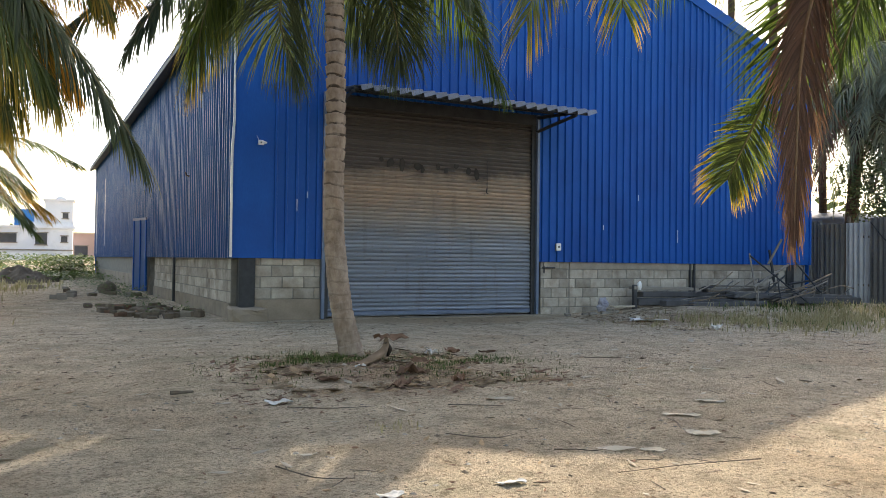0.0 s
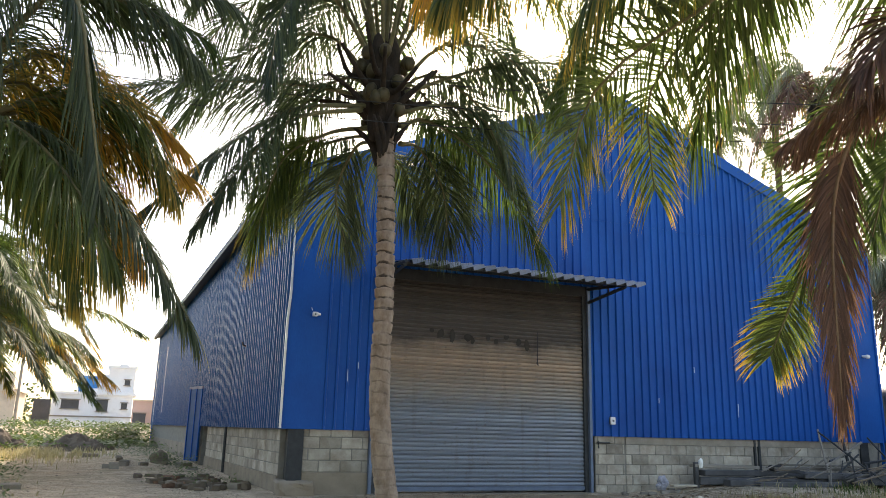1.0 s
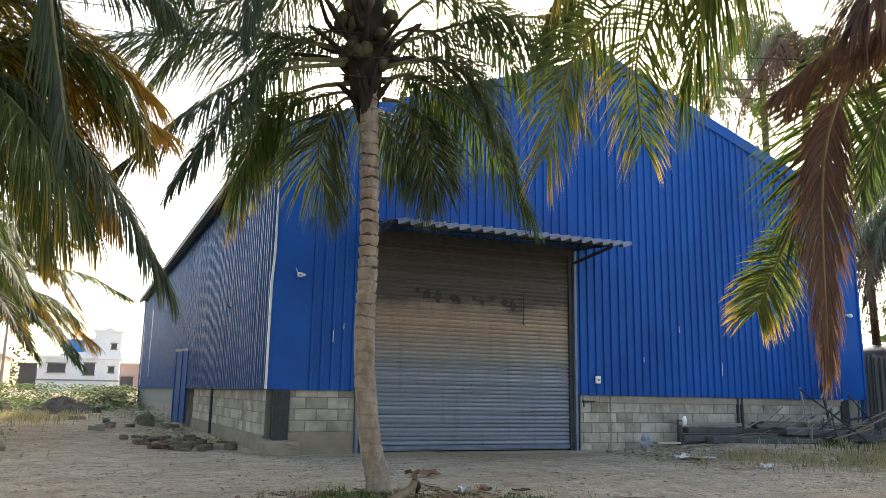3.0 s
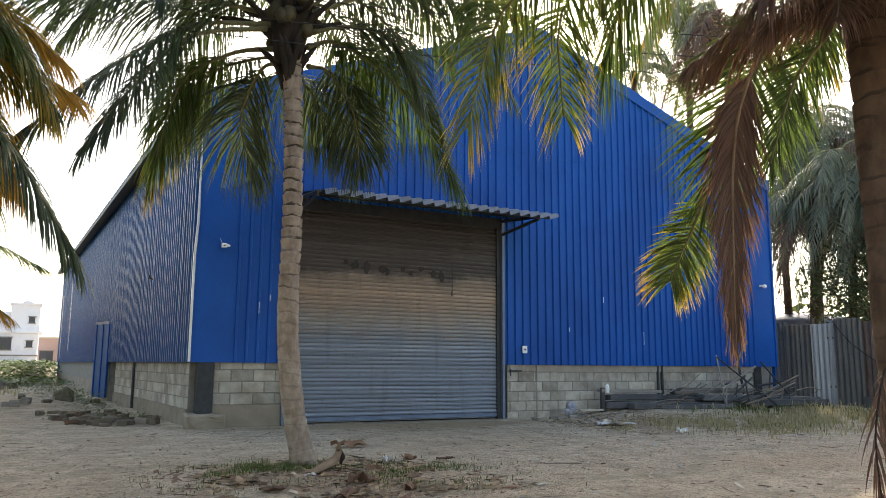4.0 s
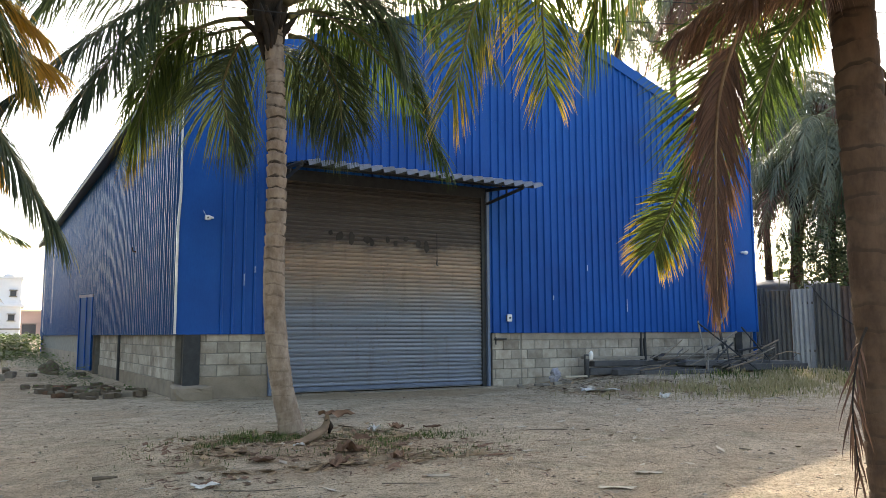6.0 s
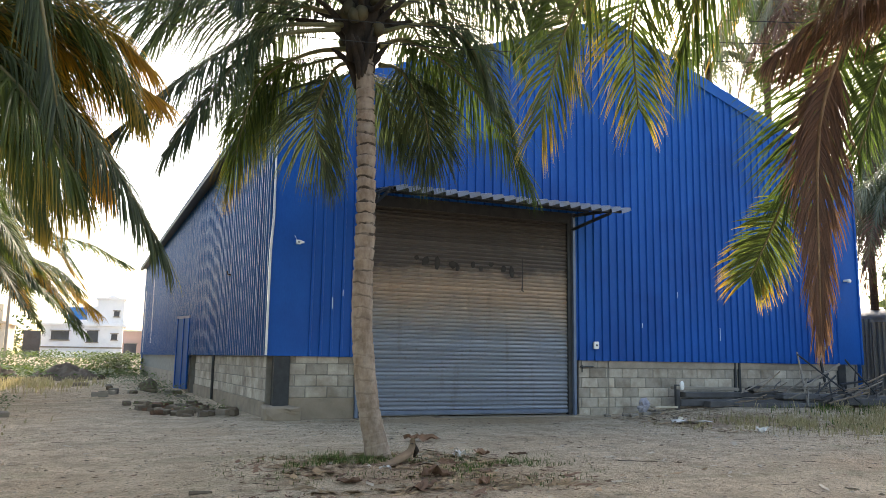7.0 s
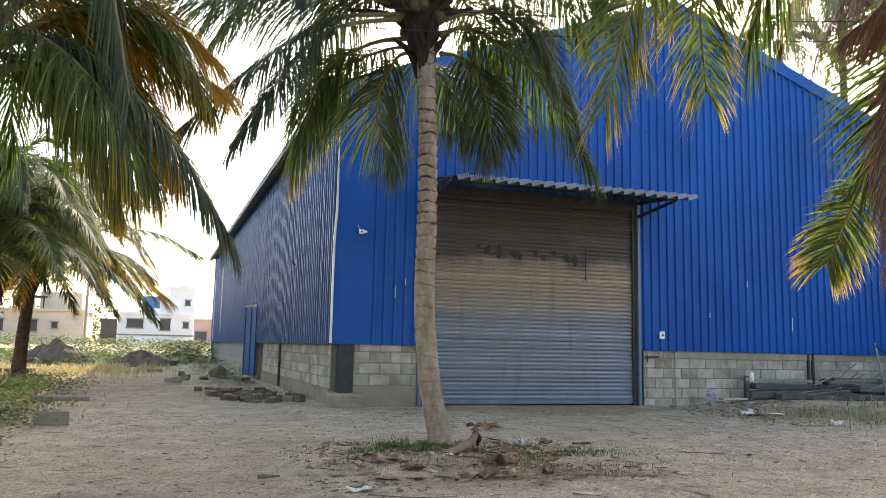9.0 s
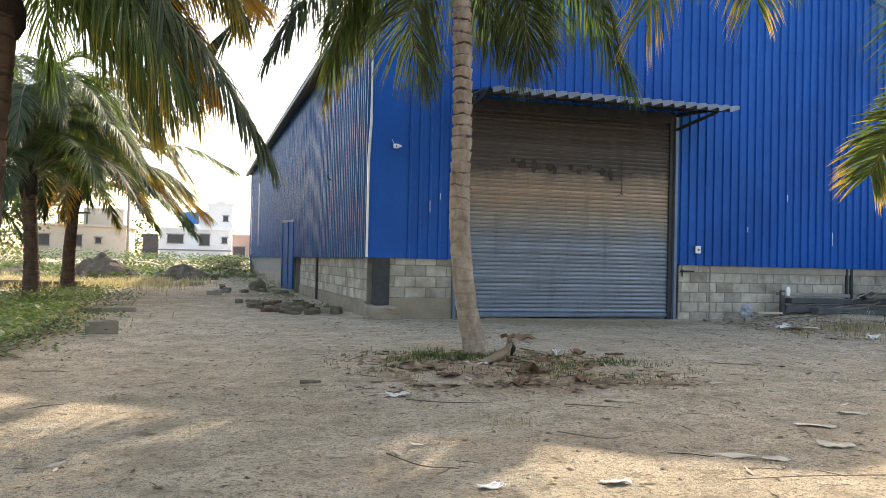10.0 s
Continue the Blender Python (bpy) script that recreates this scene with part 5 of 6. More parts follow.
blades([(10.4, 11.6, 1.2, 0.9, 260, 0.10), (11.8, 12.2, 1.8, 0.9, 900, 0.15), (13.4, 11.6, 2.2, 1.2, 1700, 0.2), (12.6, 10.2, 2.0, 1.0, 600, 0.13), (15.8, 12.2, 2.2, 1.8, 1700, 0.24), (17.6, 10.0, 1.4, 3.0, 1500, 0.28)], 2, GRASS_DRY, "dry_grass", "straw-coloured dry grass before the block wall", 0.008)
blades([(15.6, 13.2, 2.4, 1.0, 700, 0.18), (17.2, 10.6, 1.4, 2.4, 900, 0.24), (13.0, 11.2, 2.0, 1.2, 300, 0.12)], 3, GRASS, "grass", "green grass along the fence", 0.008)
weeds([(-2.9, 11.8, 1.0, 2.6, 420, 0.2), (-3.4, 15.5, 1.2, 3.6, 520, 0.25), (-4.8, 12.5, 1.8, 3.0, 500, 0.28), (-6.5, 17.0, 2.8, 4.5, 700, 0.3), (-3.6, 20.5, 1.2, 3.0, 420, 0.28), (-2.7, 9.6, 0.8, 1.4, 150, 0.16)], 4, GRASS, "weeds", "bright green leafy weeds on the sunlit verge", 0.085)
weeds([(1.4, 18.8, 0.7, 2.4, 45, 0.22), (1.1, 23.5, 0.6, 3.4, 110, 0.34), (0.5, 30.0, 0.8, 5.0, 200, 0.4), (1.9, 16.9, 0.5, 0.9, 16, 0.15)], 5, GRASS, "weeds", "ragged weeds along the warehouse side wall", 0.065)
weeds([(-2.0, 42.0, 3.2, 3.0, 300, 0.35), (-6.0, 45.0, 4.5, 5.0, 420, 0.4), (-0.4, 47.0, 1.6, 4.0, 330, 1.1), (-12.0, 46.0, 7.0, 6.0, 600, 0.5), (-5.4, 35.6, 2.4, 0.9, 70, 0.3), (-2.2, 37.4, 2.0, 0.8, 60, 0.3), (-4.0, 56.0, 6.0, 6.0, 500, 1.0), (-16.0, 58.0, 8.0, 6.0, 500, 1.1)], 6, GRASS, "scrub", "tall sunlit scrub before the far houses", 0.22)
blades([(-6.0, 30.0, 4.0, 6.0, 3500, 0.3), (-3.0, 33.0, 2.0, 5.0, 1500, 0.3), (-12.0, 34.0, 6.0, 7.0, 3000, 0.4), (-3.0, 14.0, 1.2, 4.0, 1500, 0.16)], 7, GRASS_DRY, "dry_grass", "dry yellowish grass on the open ground", 0.014)
blades([(0.76, 6.01, 0.10, 0.10, 60, 0.13), (2.05, 5.6, 0.15, 0.15, 30, 0.08)], 8, GRASS_DRY, "dry_grass", "small dead weed tuft on bare dirt", 0.004)


# ---- soil heaps, rubble, stones ----
def heap(at, size, seed, label):
    """A low cone of dug soil with clods."""
    v, f, n = [], [], 40
    for j in range(n + 1):
        for i in range(n + 1):
            a, b = 2.4 * i / n - 1.2, 2.4 * j / n - 1.2
            q = Vector((a * 2.1 + seed, b * 2.1, seed))
            r = math.hypot(a, b) * (1 + 0.3 * noise.noise(q))
            x, y = at[0] + a * size[0], at[1] + b * size[1]
            h = size[2] * max(0.0, 1 - r) ** 0.85
            k = min(1.0, h / (0.3 * size[2]))
            z = ground_z(x, y) - 0.06 + h + k * size[2] * (0.2 * noise.noise(q * 2.2) + 0.11 * noise.noise(q * 5.1) + 0.06 * noise.noise(q * 11.0))
            v.append((x, y, z))
    f = [(j * (n + 1) + i, j * (n + 1) + i + 1, (j + 1) * (n + 1) + i + 1, (j + 1) * (n + 1) + i) for j in range(n) for i in range(n)]
    single("soil_mound", (v, f), SOIL, label, "soil heap", "soil heaps")


heap((-5.4, 36.0, 0), (1.8, 1.3, 1.15), 2, "brown soil heap with weeds at its foot")
heap((-2.2, 37.5, 0), (1.6, 1.2, 0.8), 5, "low brown soil heap with weeds")
heap((-9.8, 41.0, 0), (1.6, 1.2, 0.5), 7, "low brown soil heap with weeds")


def broken(at, size, turn, seed, material, name, label, category, group="", sink=0.25):
    bm = bmesh.new()
    add_box(bm, (-size[0] / 2, -size[1] / 2, 0), (size[0] / 2, size[1] / 2, size[2]), None, min(size) * 0.12)
    r = random.Random(seed)
    for v in bm.verts:
        v.co += Vector((r.uniform(-1, 1), r.uniform(-1, 1), r.uniform(-0.4, 0.4))) * min(size) * 0.13
    ob = single(name, bm, material, label, category, group)
    ob.matrix_basis = Matrix.Translation((at[0], at[1], ground_z(at[0], at[1]) - sink * size[2] + (at[2] if len(at) > 2 else 0))) @ Matrix.Rotation(turn, 4, "Z") @ Matrix.Rotation(r.uniform(-0.15, 0.15), 4, "X")
    return ob


rr = random.Random(12)
for k in range(80):
    a = rr.uniform(0, 1)
    x, yv = 1.1 + 0.9 * rr.gauss(0, 0.45) + 0.5 * (1 - a), 15.6 + 3.6 * a
    broken((x, yv, 0.05 * (rr.random() < 0.4)), (rr.uniform(0.10, 0.30), rr.uniform(0.08, 0.18), rr.uniform(0.05, 0.15)), rr.uniform(0, 3.1), 200 + k, rr.choice((SOIL, SOIL, SOIL, PLASTER, HUSK)), "rubble_piece", "broken brick and concrete rubble by the side wall", "rubble", "rubble by the side wall")
for k in range(16):
    broken((rr.uniform(-0.4, 1.9), rr.uniform(20, 29)), (rr.uniform(0.12, 0.34), rr.uniform(0.1, 0.2), rr.uniform(0.08, 0.15)), rr.uniform(0, 3.1), 300 + k, rr.choice((CONCRETE, SOIL, STONE)), "rubble_piece", "broken rubble among weeds by the side wall", "rubble", "rubble by the side wall")
smooth(single("boulder", blob((0.85, 24.6, 0.2), (0.24, 0.2, 0.24), 4, 0.4, 3), SOIL, "dark lump of rock beside the track", "rock"))


def hollow_block(at, turn, name="concrete_block"):
    t = thing(name, (at[0], at[1], ground_z(at[0], at[1]) - 0.02), "grey hollow concrete block lying in the verge", "concrete block", "loose blocks")
    m = Matrix.Translation(t.location) @ Matrix.Rotation(turn, 4, "Z")
    part("face", box((-0.2, -0.1, 0), (0.2, -0.065, 0.2), m, 0.006), PLASTER, t)
    part("face", box((-0.2, 0.065, 0), (0.2, 0.1, 0.2), m, 0.006), PLASTER, t)
    for x in (-0.2, -0.0175, 0.165):
        part("web", box((x, -0.0645, 0.003), (x + 0.035, 0.0645, 0.197), m), PLASTER, t)


hollow_block((-1.55, 12.2), 0.35)
broken((-2.1, 16.4), (0.95, 0.26, 0.13), 0.25, 401, PLASTER, "concrete_slab", "broken concrete kerb piece in the verge", "concrete slab")
broken((-2.9, 12.6), (0.5, 0.35, 0.14), 0.9, 402, PLASTER, "concrete_slab", "pale concrete piece among green weeds", "concrete slab")
broken((-3.4, 13.5), (0.8, 0.3, 0.14), 0.1, 403, PLASTER, "concrete_slab", "pale concrete piece among green weeds", "concrete slab")
broken((-1.2, 30.5), (0.5, 0.3, 0.16), 0.1, 404, PLASTER, "concrete_slab", "concrete piece lying on the track", "concrete slab")
broken((-6.8, 27.5), (4.5, 0.4, 0.3), 0.12, 405, SOIL, "earth_bank", "low earth bank across the verge", "earth bank")
for k in range(7):
    a = rr.uniform(9.6, 10.9)
    broken((a, rr.uniform(14.3, 14.8)), (rr.uniform(0.15, 0.4), 0.1, 0.07), rr.uniform(0, 3), 420 + k, rr.choice((WOOD, CONCRETE)), "rubble_piece", "broken bits at the foot of the block wall", "rubble", "bits by the front wall")


def scatter(name, label, category, material, count, area, size, seed, flatness=0.5, shape="stone"):
    r = random.Random(seed)
    pieces = []
    for _ in range(count):
        x, yv = r.uniform(*area[0]), r.uniform(*area[1])
        if yv > 14.6 and 2.3 < x < 18:
            continue
        if noise.noise(Vector((x * 0.7, yv * 0.7, seed))) < -0.25:
            continue
        z = ground_z(x, yv)
        s = r.uniform(*size) * (1.0 if r.random() < 0.85 else 1.8)
        a = r.uniform(0, 6.28)
        c, q = math.cos(a), math.sin(a)
        if shape == "stone":
            w, h = s * r.uniform(0.5, 1), s * flatness * r.uniform(0.5, 1)
            pts = [(s, 0, 0), (0.3 * s, w, 0), (-s, 0.3 * w, 0), (-0.4 * s, -w, 0), (0.6 * s, -0.8 * w, 0), (0.1 * s, 0.1 * w, h), (-0.4 * s, -0.1 * w, h * 0.9)]
            fc = [(0, 1, 5), (1, 2, 6), (1, 6, 5), (2, 3, 6), (3, 4, 5), (3, 5, 6), (4, 0, 5)]
        elif shape == "leaf":
            w, h = s * r.uniform(0.15, 0.4), s * r.uniform(0.08, 0.35)
            pts = [(-s, 0, 0.0), (0, w, h * 0.6), (s, 0, h), (0, -w, h * 0.2), (-s, 0, 0.004), (0, w, h * 0.6 + 0.004), (s, 0, h + 0.004), (0, -w, h * 0.2 + 0.004)]
            fc = [(3, 2, 1, 0), (4, 5, 6, 7)]
        else:
            w = s * 0.02 + 0.0025
            b = r.uniform(-0.25, 0.25) * s
            pts = [(-s, 0, 0), (-s, w, w), (-s, -w, w), (0, b, 0.004), (0, b + w, w * 1.6), (0, b - w, w * 1.6), (s, 0, 0), (s, w * 0.5, w), (s, -w * 0.5, w)]
            fc = [(0, 1, 4, 3), (1, 2, 5, 4), (2, 0, 3, 5), (3, 4, 7, 6), (4, 5, 8, 7), (5, 3, 6, 8)]
        pieces.append(([Vector((x + c * px - q * py, yv + q * px + c * py, z - 0.003 + pz)) for px, py, pz in pts], fc))
    single(name, joined(pieces), material, label, category, kind="stuff")


scatter("pebbles", "small loose stones on the dirt yard", "stones", STONE, 16000, ((-4, 13), (2.0, 14.6)), (0.005, 0.017), 1)
scatter("pebbles", "dark clods of earth on the dirt yard", "stones", SOIL, 6500, ((-4, 13), (2.4, 26)), (0.007, 0.022), 2)
scatter("leaf_litter", "dry curled leaf bits on the dirt yard", "leaf litter", DRYLEAF, 2200, ((-3, 13), (2.4, 14)), (0.012, 0.045), 3, shape="leaf")
scatter("leaf_litter", "pale leaf scraps on the dirt yard", "leaf litter", PALELEAF, 420, ((-1, 12), (2.4, 12)), (0.02, 0.08), 4, shape="leaf")
scatter("leaf_litter", "small dark dead leaf bits on the dirt yard", "leaf litter", HUSK, 3600, ((-4, 13), (2.2, 14.4)), (0.008, 0.028), 13, shape="leaf")
scatter("leaf_litter", "reddish dead leaf bits under the palm", "leaf litter", HUSK, 800, ((1.2, 4.6), (6.6, 9.4)), (0.015, 0.06), 14, shape="leaf")
scatter("twigs", "thin dead twigs on the dirt yard", "twigs", TWIG, 700, ((-3, 12), (2.6, 14)), (0.025, 0.10), 5, shape="twig")
scatter("leaf_litter", "brown leaf litter round the palm trunk", "leaf litter", DRYLEAF, 1900, ((1.7, 4.2), (6.9, 9.6)), (0.02, 0.075), 6, shape="leaf")
scatter("leaf_litter", "brown leaf litter by the scrap pile", "leaf litter", DRYLEAF, 1300, ((9.4, 13.2), (10.8, 14.2)), (0.02, 0.075), 7, shape="leaf")


def scrap_sheet(at, size, turn, seed, material, name, label, category, height=0.05):
    """A crumpled thin piece lying on the ground."""
    r = random.Random(seed)
    bm = bmesh.new()
    bmesh.ops.create_grid(bm, x_segments=9, y_segments=7, size=0.5)
    for v in bm.verts:
        k = 1 + 0.35 * noise.noise(v.co * 3 + Vector((seed, 0, 0)))
        v.co = Vector((v.co.x * size[0] * k, v.co.y * size[1] * k, height * (0.45 + 0.9 * noise.noise(Vector((v.co.x * 3.2, v.co.y * 3.2, seed * 1.3))))))
        v.co.z = max(v.co.z, 0.002)
    bmesh.ops.solidify(bm, geom=bm.faces[:], thickness=0.003)
    ob = single(name, bm, material, label, category)
    ob.matrix_basis = Matrix.Translation((at[0], at[1], ground_z(at[0], at[1]) + 0.004)) @ Matrix.Rotation(turn, 4, "Z") @ Matrix.Scale(0.72, 4)
    return ob


scrap_sheet((1.53, 6.69), (0.26, 0.13), 0.2, 1, PAPER, "plastic_scrap", "crumpled white plastic scrap on dirt", "litter", 0.05)
scrap_sheet((2.10, 4.12), (0.19, 0.09), 0.1, 2, PAPER, "plastic_scrap", "white plastic wrapper on dirt", "litter", 0.025)
scrap_sheet((1.45, 4.13), (0.2, 0.10), 0.0, 3, PAPER, "plastic_scrap", "white plastic wrapper on dirt", "litter", 0.025)
scrap_sheet((4.78, 5.47), (0.28, 0.12), -0.5, 4, PALELEAF, "cardboard_scrap", "pale flattened cardboard scrap on dirt", "litter", 0.02)
scrap_sheet((4.20, 5.18), (0.34, 0.12), -0.6, 5, PALELEAF, "cardboard_scrap", "pale flattened cardboard scrap on dirt", "litter", 0.02)
scrap_sheet((3.9, 4.65), (0.32, 0.16), -0.3, 6, PALELEAF, "plastic_scrap", "dusty plastic sheet scrap on dirt", "litter", 0.03)
scrap_sheet((3.25, 6.25), (0.26, 0.12), -0.2, 7, PALELEAF, "cardboard_scrap", "pale dry leaf scrap on dirt", "litter", 0.02)
scrap_sheet((3.3, 4.45), (0.2, 0.12), -0.2, 8, PALELEAF, "cardboard_scrap", "pale dry leaf scrap on dirt", "litter", 0.02)
scrap_sheet((10.15, 12.5), (0.95, 0.5), -0.5, 9, PAPER, "cement_bag", "torn white cement bag lying crumpled", "bag", 0.10)
scrap_sheet((10.3, 13.0), (0.5, 0.35), 0.2, 10, PALELEAF, "cement_bag", "torn grey cement bag lying crumpled", "bag", 0.12)
scrap_sheet((3.92, 9.09), (0.2, 0.16), 0.5, 11, PAPER, "plastic_scrap", "white plastic scrap beside the palm", "litter", 0.12)
scrap_sheet((2.78, 8.35), (0.16, 0.1), 0.5, 12, PAPER, "plastic_scrap", "white plastic scrap beside the palm", "litter", 0.05)
scrap_sheet((5.6, 8.5), (0.24, 0.1), 0.1, 13, PALELEAF, "cardboard_scrap", "pale leaf scrap on dirt", "litter", 0.02)
scrap_sheet((4.6, 6.9), (0.2, 0.1), 0.1, 14, PALELEAF, "cardboard_scrap", "pale leaf scrap on dirt", "litter", 0.02)
scrap_sheet((9.95, 10.55), (0.28, 0.2), 0.1, 15, PAPER, "plastic_scrap", "white plastic lump in the dry grass", "litter", 0.16)
for k, (x, yv, sx, sy, h) in enumerate(((4.15, 10.9, 0.75, 0.3, 0.16), (3.1, 7.75, 0.6, 0.28, 0.14), (2.75, 7.15, 0.7, 0.2, 0.10), (3.4, 7.3, 0.4, 0.2, 0.1), (4.3, 9.3, 0.4, 0.2, 0.1), (3.6, 8.6, 0.45, 0.2, 0.08), (4.7, 9.1, 0.35, 0.14, 0.07), (2.2, 7.6, 0.4, 0.2, 0.06))):
    scrap_sheet((x, yv), (0.8 * sx, 0.8 * sy), 0.4 * k, 20 + k, HUSK, "palm_husk", "curled brown palm husk lying under the tree", "palm husk", h)

# woody palm stalk base lying by the trunk
t = thing("palm_stalk_base", (2.95, 8.6, 0.02), "dry brown palm stalk base lying by the trunk", "palm stalk")
bm = bmesh.new()
prev = None
for i, (x, yv, z, w, h) in enumerate(((2.80, 8.48, 0.025, 0.06, 0.015), (2.92, 8.56, 0.04, 0.08, 0.03), (3.06, 8.66, 0.07, 0.075, 0.045), (3.18, 8.75, 0.11, 0.06, 0.045), (3.23, 8.79, 0.18, 0.045, 0.03), (3.24, 8.80, 0.25, 0.03, 0.02))):
    ring = [bm.verts.new((x + w * dx * 0.55, yv - w * dx * 0.8, z + h * dz)) for dx, dz in ((-1, 0), (-0.5, 0.9), (0.5, 0.9), (1, 0), (0.5, -0.5), (-0.5, -0.5))]
    if prev:
        for k in range(6):
            bm.faces.new((prev[k], prev[(k + 1) % 6], ring[(k + 1) % 6], ring[k]))
    else:
        bm.faces.new(ring)
    prev = ring
bm.faces.new(prev[::-1])
smooth(part("stalk", bm, STALK_DRY, t))
part("torn_tip", tube([(3.235, 8.80, 0.22), (3.29, 8.82, 0.13), (3.28, 8.85, 0.06)], [0.025, 0.035, 0.015], 6), FIBRE, t, "dark torn end")


def stick(points, r, label, group=""):
    pts = [(x, yv, ground_z(x, yv) + z) for x, yv, z in points]
    single("stick", tube(curve_points(pts, 9), [r * 0.42 * (1 - 0.06 * i) for i in range(9)], 6), TWIG, label, "stick", group)


stick([(0.80, 7.32, 0.025), (0.98, 7.34, 0.03)], 0.045, "short dark stub of wood on dirt")
stick([(1.55, 6.5, 0.01), (1.85, 6.35, 0.012), (2.2, 6.32, 0.01)], 0.012, "thin dead stick on dirt")
stick([(1.1, 4.95, 0.01), (1.22, 4.6, 0.02), (1.4, 4.5, 0.012)], 0.01, "thin dead stick on dirt")
stick([(3.7, 4.0, 0.01), (3.2, 4.05, 0.012), (2.75, 4.1, 0.01)], 0.008, "long pale bamboo stick on dirt")
stick([(2.3, 5.3, 0.01), (2.5, 5.05, 0.02), (2.75, 5.15, 0.012)], 0.01, "thin dead stick on dirt")
stick([(5.5, 8.2, 0.01), (5.9, 8.0, 0.015)], 0.014, "thin dead stick on dirt")
stick([(2.75, 6.2, 0.012), (3.1, 5.95, 0.015)], 0.012, "thin dead stick on dirt")

# ---- scrap pile before the base wall ----
def plank(a, b, w, h, mat, name="timber_plank", label="dark old timber plank in the scrap pile", cat="plank"):
    a, b = Vector(a), Vector(b)
    d = b - a
    m = Matrix.Translation(a) @ d.to_track_quat("X", "Z").to_matrix().to_4x4()
    single(name, box((0, -w / 2, -h / 2), (d.length, w / 2, h / 2), m, min(w, h) * 0.12), mat, label, cat, "scrap pile")


gz0 = 0.17
for k, (x0, y0, z0, x1, y1, z1, w, h, mt) in enumerate((
        (11.5, 14.55, 0.10, 14.6, 14.35, 0.10, 0.26, 0.16, DARKWOOD), (11.6, 14.5, 0.27, 14.4, 14.45, 0.26, 0.22, 0.12, DARKWOOD), (12.0, 14.2, 0.08, 16.9, 14.1, 0.08, 0.24, 0.14, DARKWOOD), (11.4, 14.55, 0.42, 13.2, 14.6, 0.38, 0.2, 0.07, WOOD),
        (13.4, 14.4, 0.38, 16.0, 14.5, 0.36, 0.28, 0.06, WOOD), (14.0, 14.15, 0.25, 17.9, 14.0, 0.16, 0.3, 0.14, DARKWOOD), (13.9, 14.6, 0.45, 16.2, 14.45, 0.42, 0.25, 0.04, WOOD), (15.3, 13.95, 0.12, 18.0, 13.8, 0.10, 0.25, 0.16, DARKWOOD), (12.6, 13.95, 0.06, 14.8, 13.85, 0.06, 0.16, 0.10, DARKWOOD))):
    plank((x0, y0, z0 + gz0), (x1, y1, z1 + gz0), w, h, mt)
for k, (p, q, rad) in enumerate((((14.6, 13.9, 0.1), (15.05, 14.55, 1.25), 0.022), ((15.0, 14.5, 1.2), (16.0, 13.6, 0.05), 0.02), ((14.75, 14.0, 0.55), (15.85, 14.4, 0.75), 0.03), ((14.5, 13.9, 0.45), (16.4, 14.55, 0.98), 0.03), ((15.2, 13.75, 0.2), (15.7, 14.3, 0.75), 0.018),
                                 ((15.9, 14.5, 0.3), (15.9, 14.7, 1.35), 0.035), ((15.75, 14.6, 1.0), (16.1, 14.5, 1.62), 0.03), ((16.3, 14.1, 0.2), (16.9, 14.5, 0.95), 0.02), ((16.0, 14.2, 0.5), (17.2, 14.3, 0.62), 0.03), ((14.4, 13.7, 0.05), (15.1, 14.3, 0.65), 0.018), ((15.5, 13.6, 0.06), (16.2, 14.3, 0.5), 0.018), ((16.9, 14.0, 0.3), (16.6, 14.55, 1.1), 0.022))):
    single("steel_bar", tube([(p[0], p[1], p[2] + gz0), (q[0], q[1], q[2] + gz0)], rad, 5), STEEL if k % 3 else WOOD, "thin rusty steel bar leaning in the scrap pile", "steel bar", "scrap pile")
rs = random.Random(33)
for k in range(16):
    x = rs.uniform(13.2, 17.0)
    yv = rs.uniform(13.7, 14.3)
    a = rs.uniform(-0.5, 0.5)
    l = rs.uniform(0.6, 1.5)
    z = rs.uniform(0.25, 0.5)
    single("steel_bar", tube([(x - l / 2, yv - 0.2 * a, z + gz0 - 0.15), (x + l / 2, yv + 0.2 * a, z + gz0 + rs.uniform(-0.15, 0.35))], rs.uniform(0.012, 0.024), 5), rs.choice((STEEL, WOOD, TWIG)), "thin rusty steel bar lying in the scrap pile", "steel bar", "scrap pile")
for k in range(14):
    x, yv = rs.uniform(9.6, 13.5), rs.uniform(13.6, 14.5)
    a = rs.uniform(-0.6, 0.6)
    l = rs.uniform(0.2, 0.5)
    stick([(x - l, yv - l * a * 0.5, 0.03), (x, yv + 0.03, 0.05), (x + l, yv + l * a * 0.5, 0.03)], rs.uniform(0.008, 0.016), "thin grey stick at the foot of the wall")
for k in range(26):
    x, yv = rs.uniform(12.0, 17.6), rs.uniform(13.5, 14.5)
    l, a, z = rs.uniform(0.3, 0.9), rs.uniform(-0.7, 0.7), rs.uniform(0.02, 0.42)
    single("scrap_stick", tube(curve_points([(x - l / 2, yv - 0.3 * a, z + gz0), (x, yv + rs.uniform(-0.05, 0.05), z + gz0 + rs.uniform(0.0, 0.12)), (x + l / 2, yv + 0.3 * a, z + gz0 + rs.uniform(-0.02, 0.3))], 6), rs.uniform(0.008, 0.018), 5), rs.choice((TWIG, WOOD, DARKWOOD, STEEL)), "thin weathered stick tangled in the scrap pile", "stick", "scrap pile")
smooth(single("wheel_drum", tube([(13.35, 14.35, 0.56), (13.65, 14.37, 0.57)], [0.06, 0.065], 12), BLACK, "black rubber drum on the scrap pile", "drum"))
t = thing("marker_post", (11.45, 14.5, gz0), "short dark post with a white cap by the scrap pile", "post")
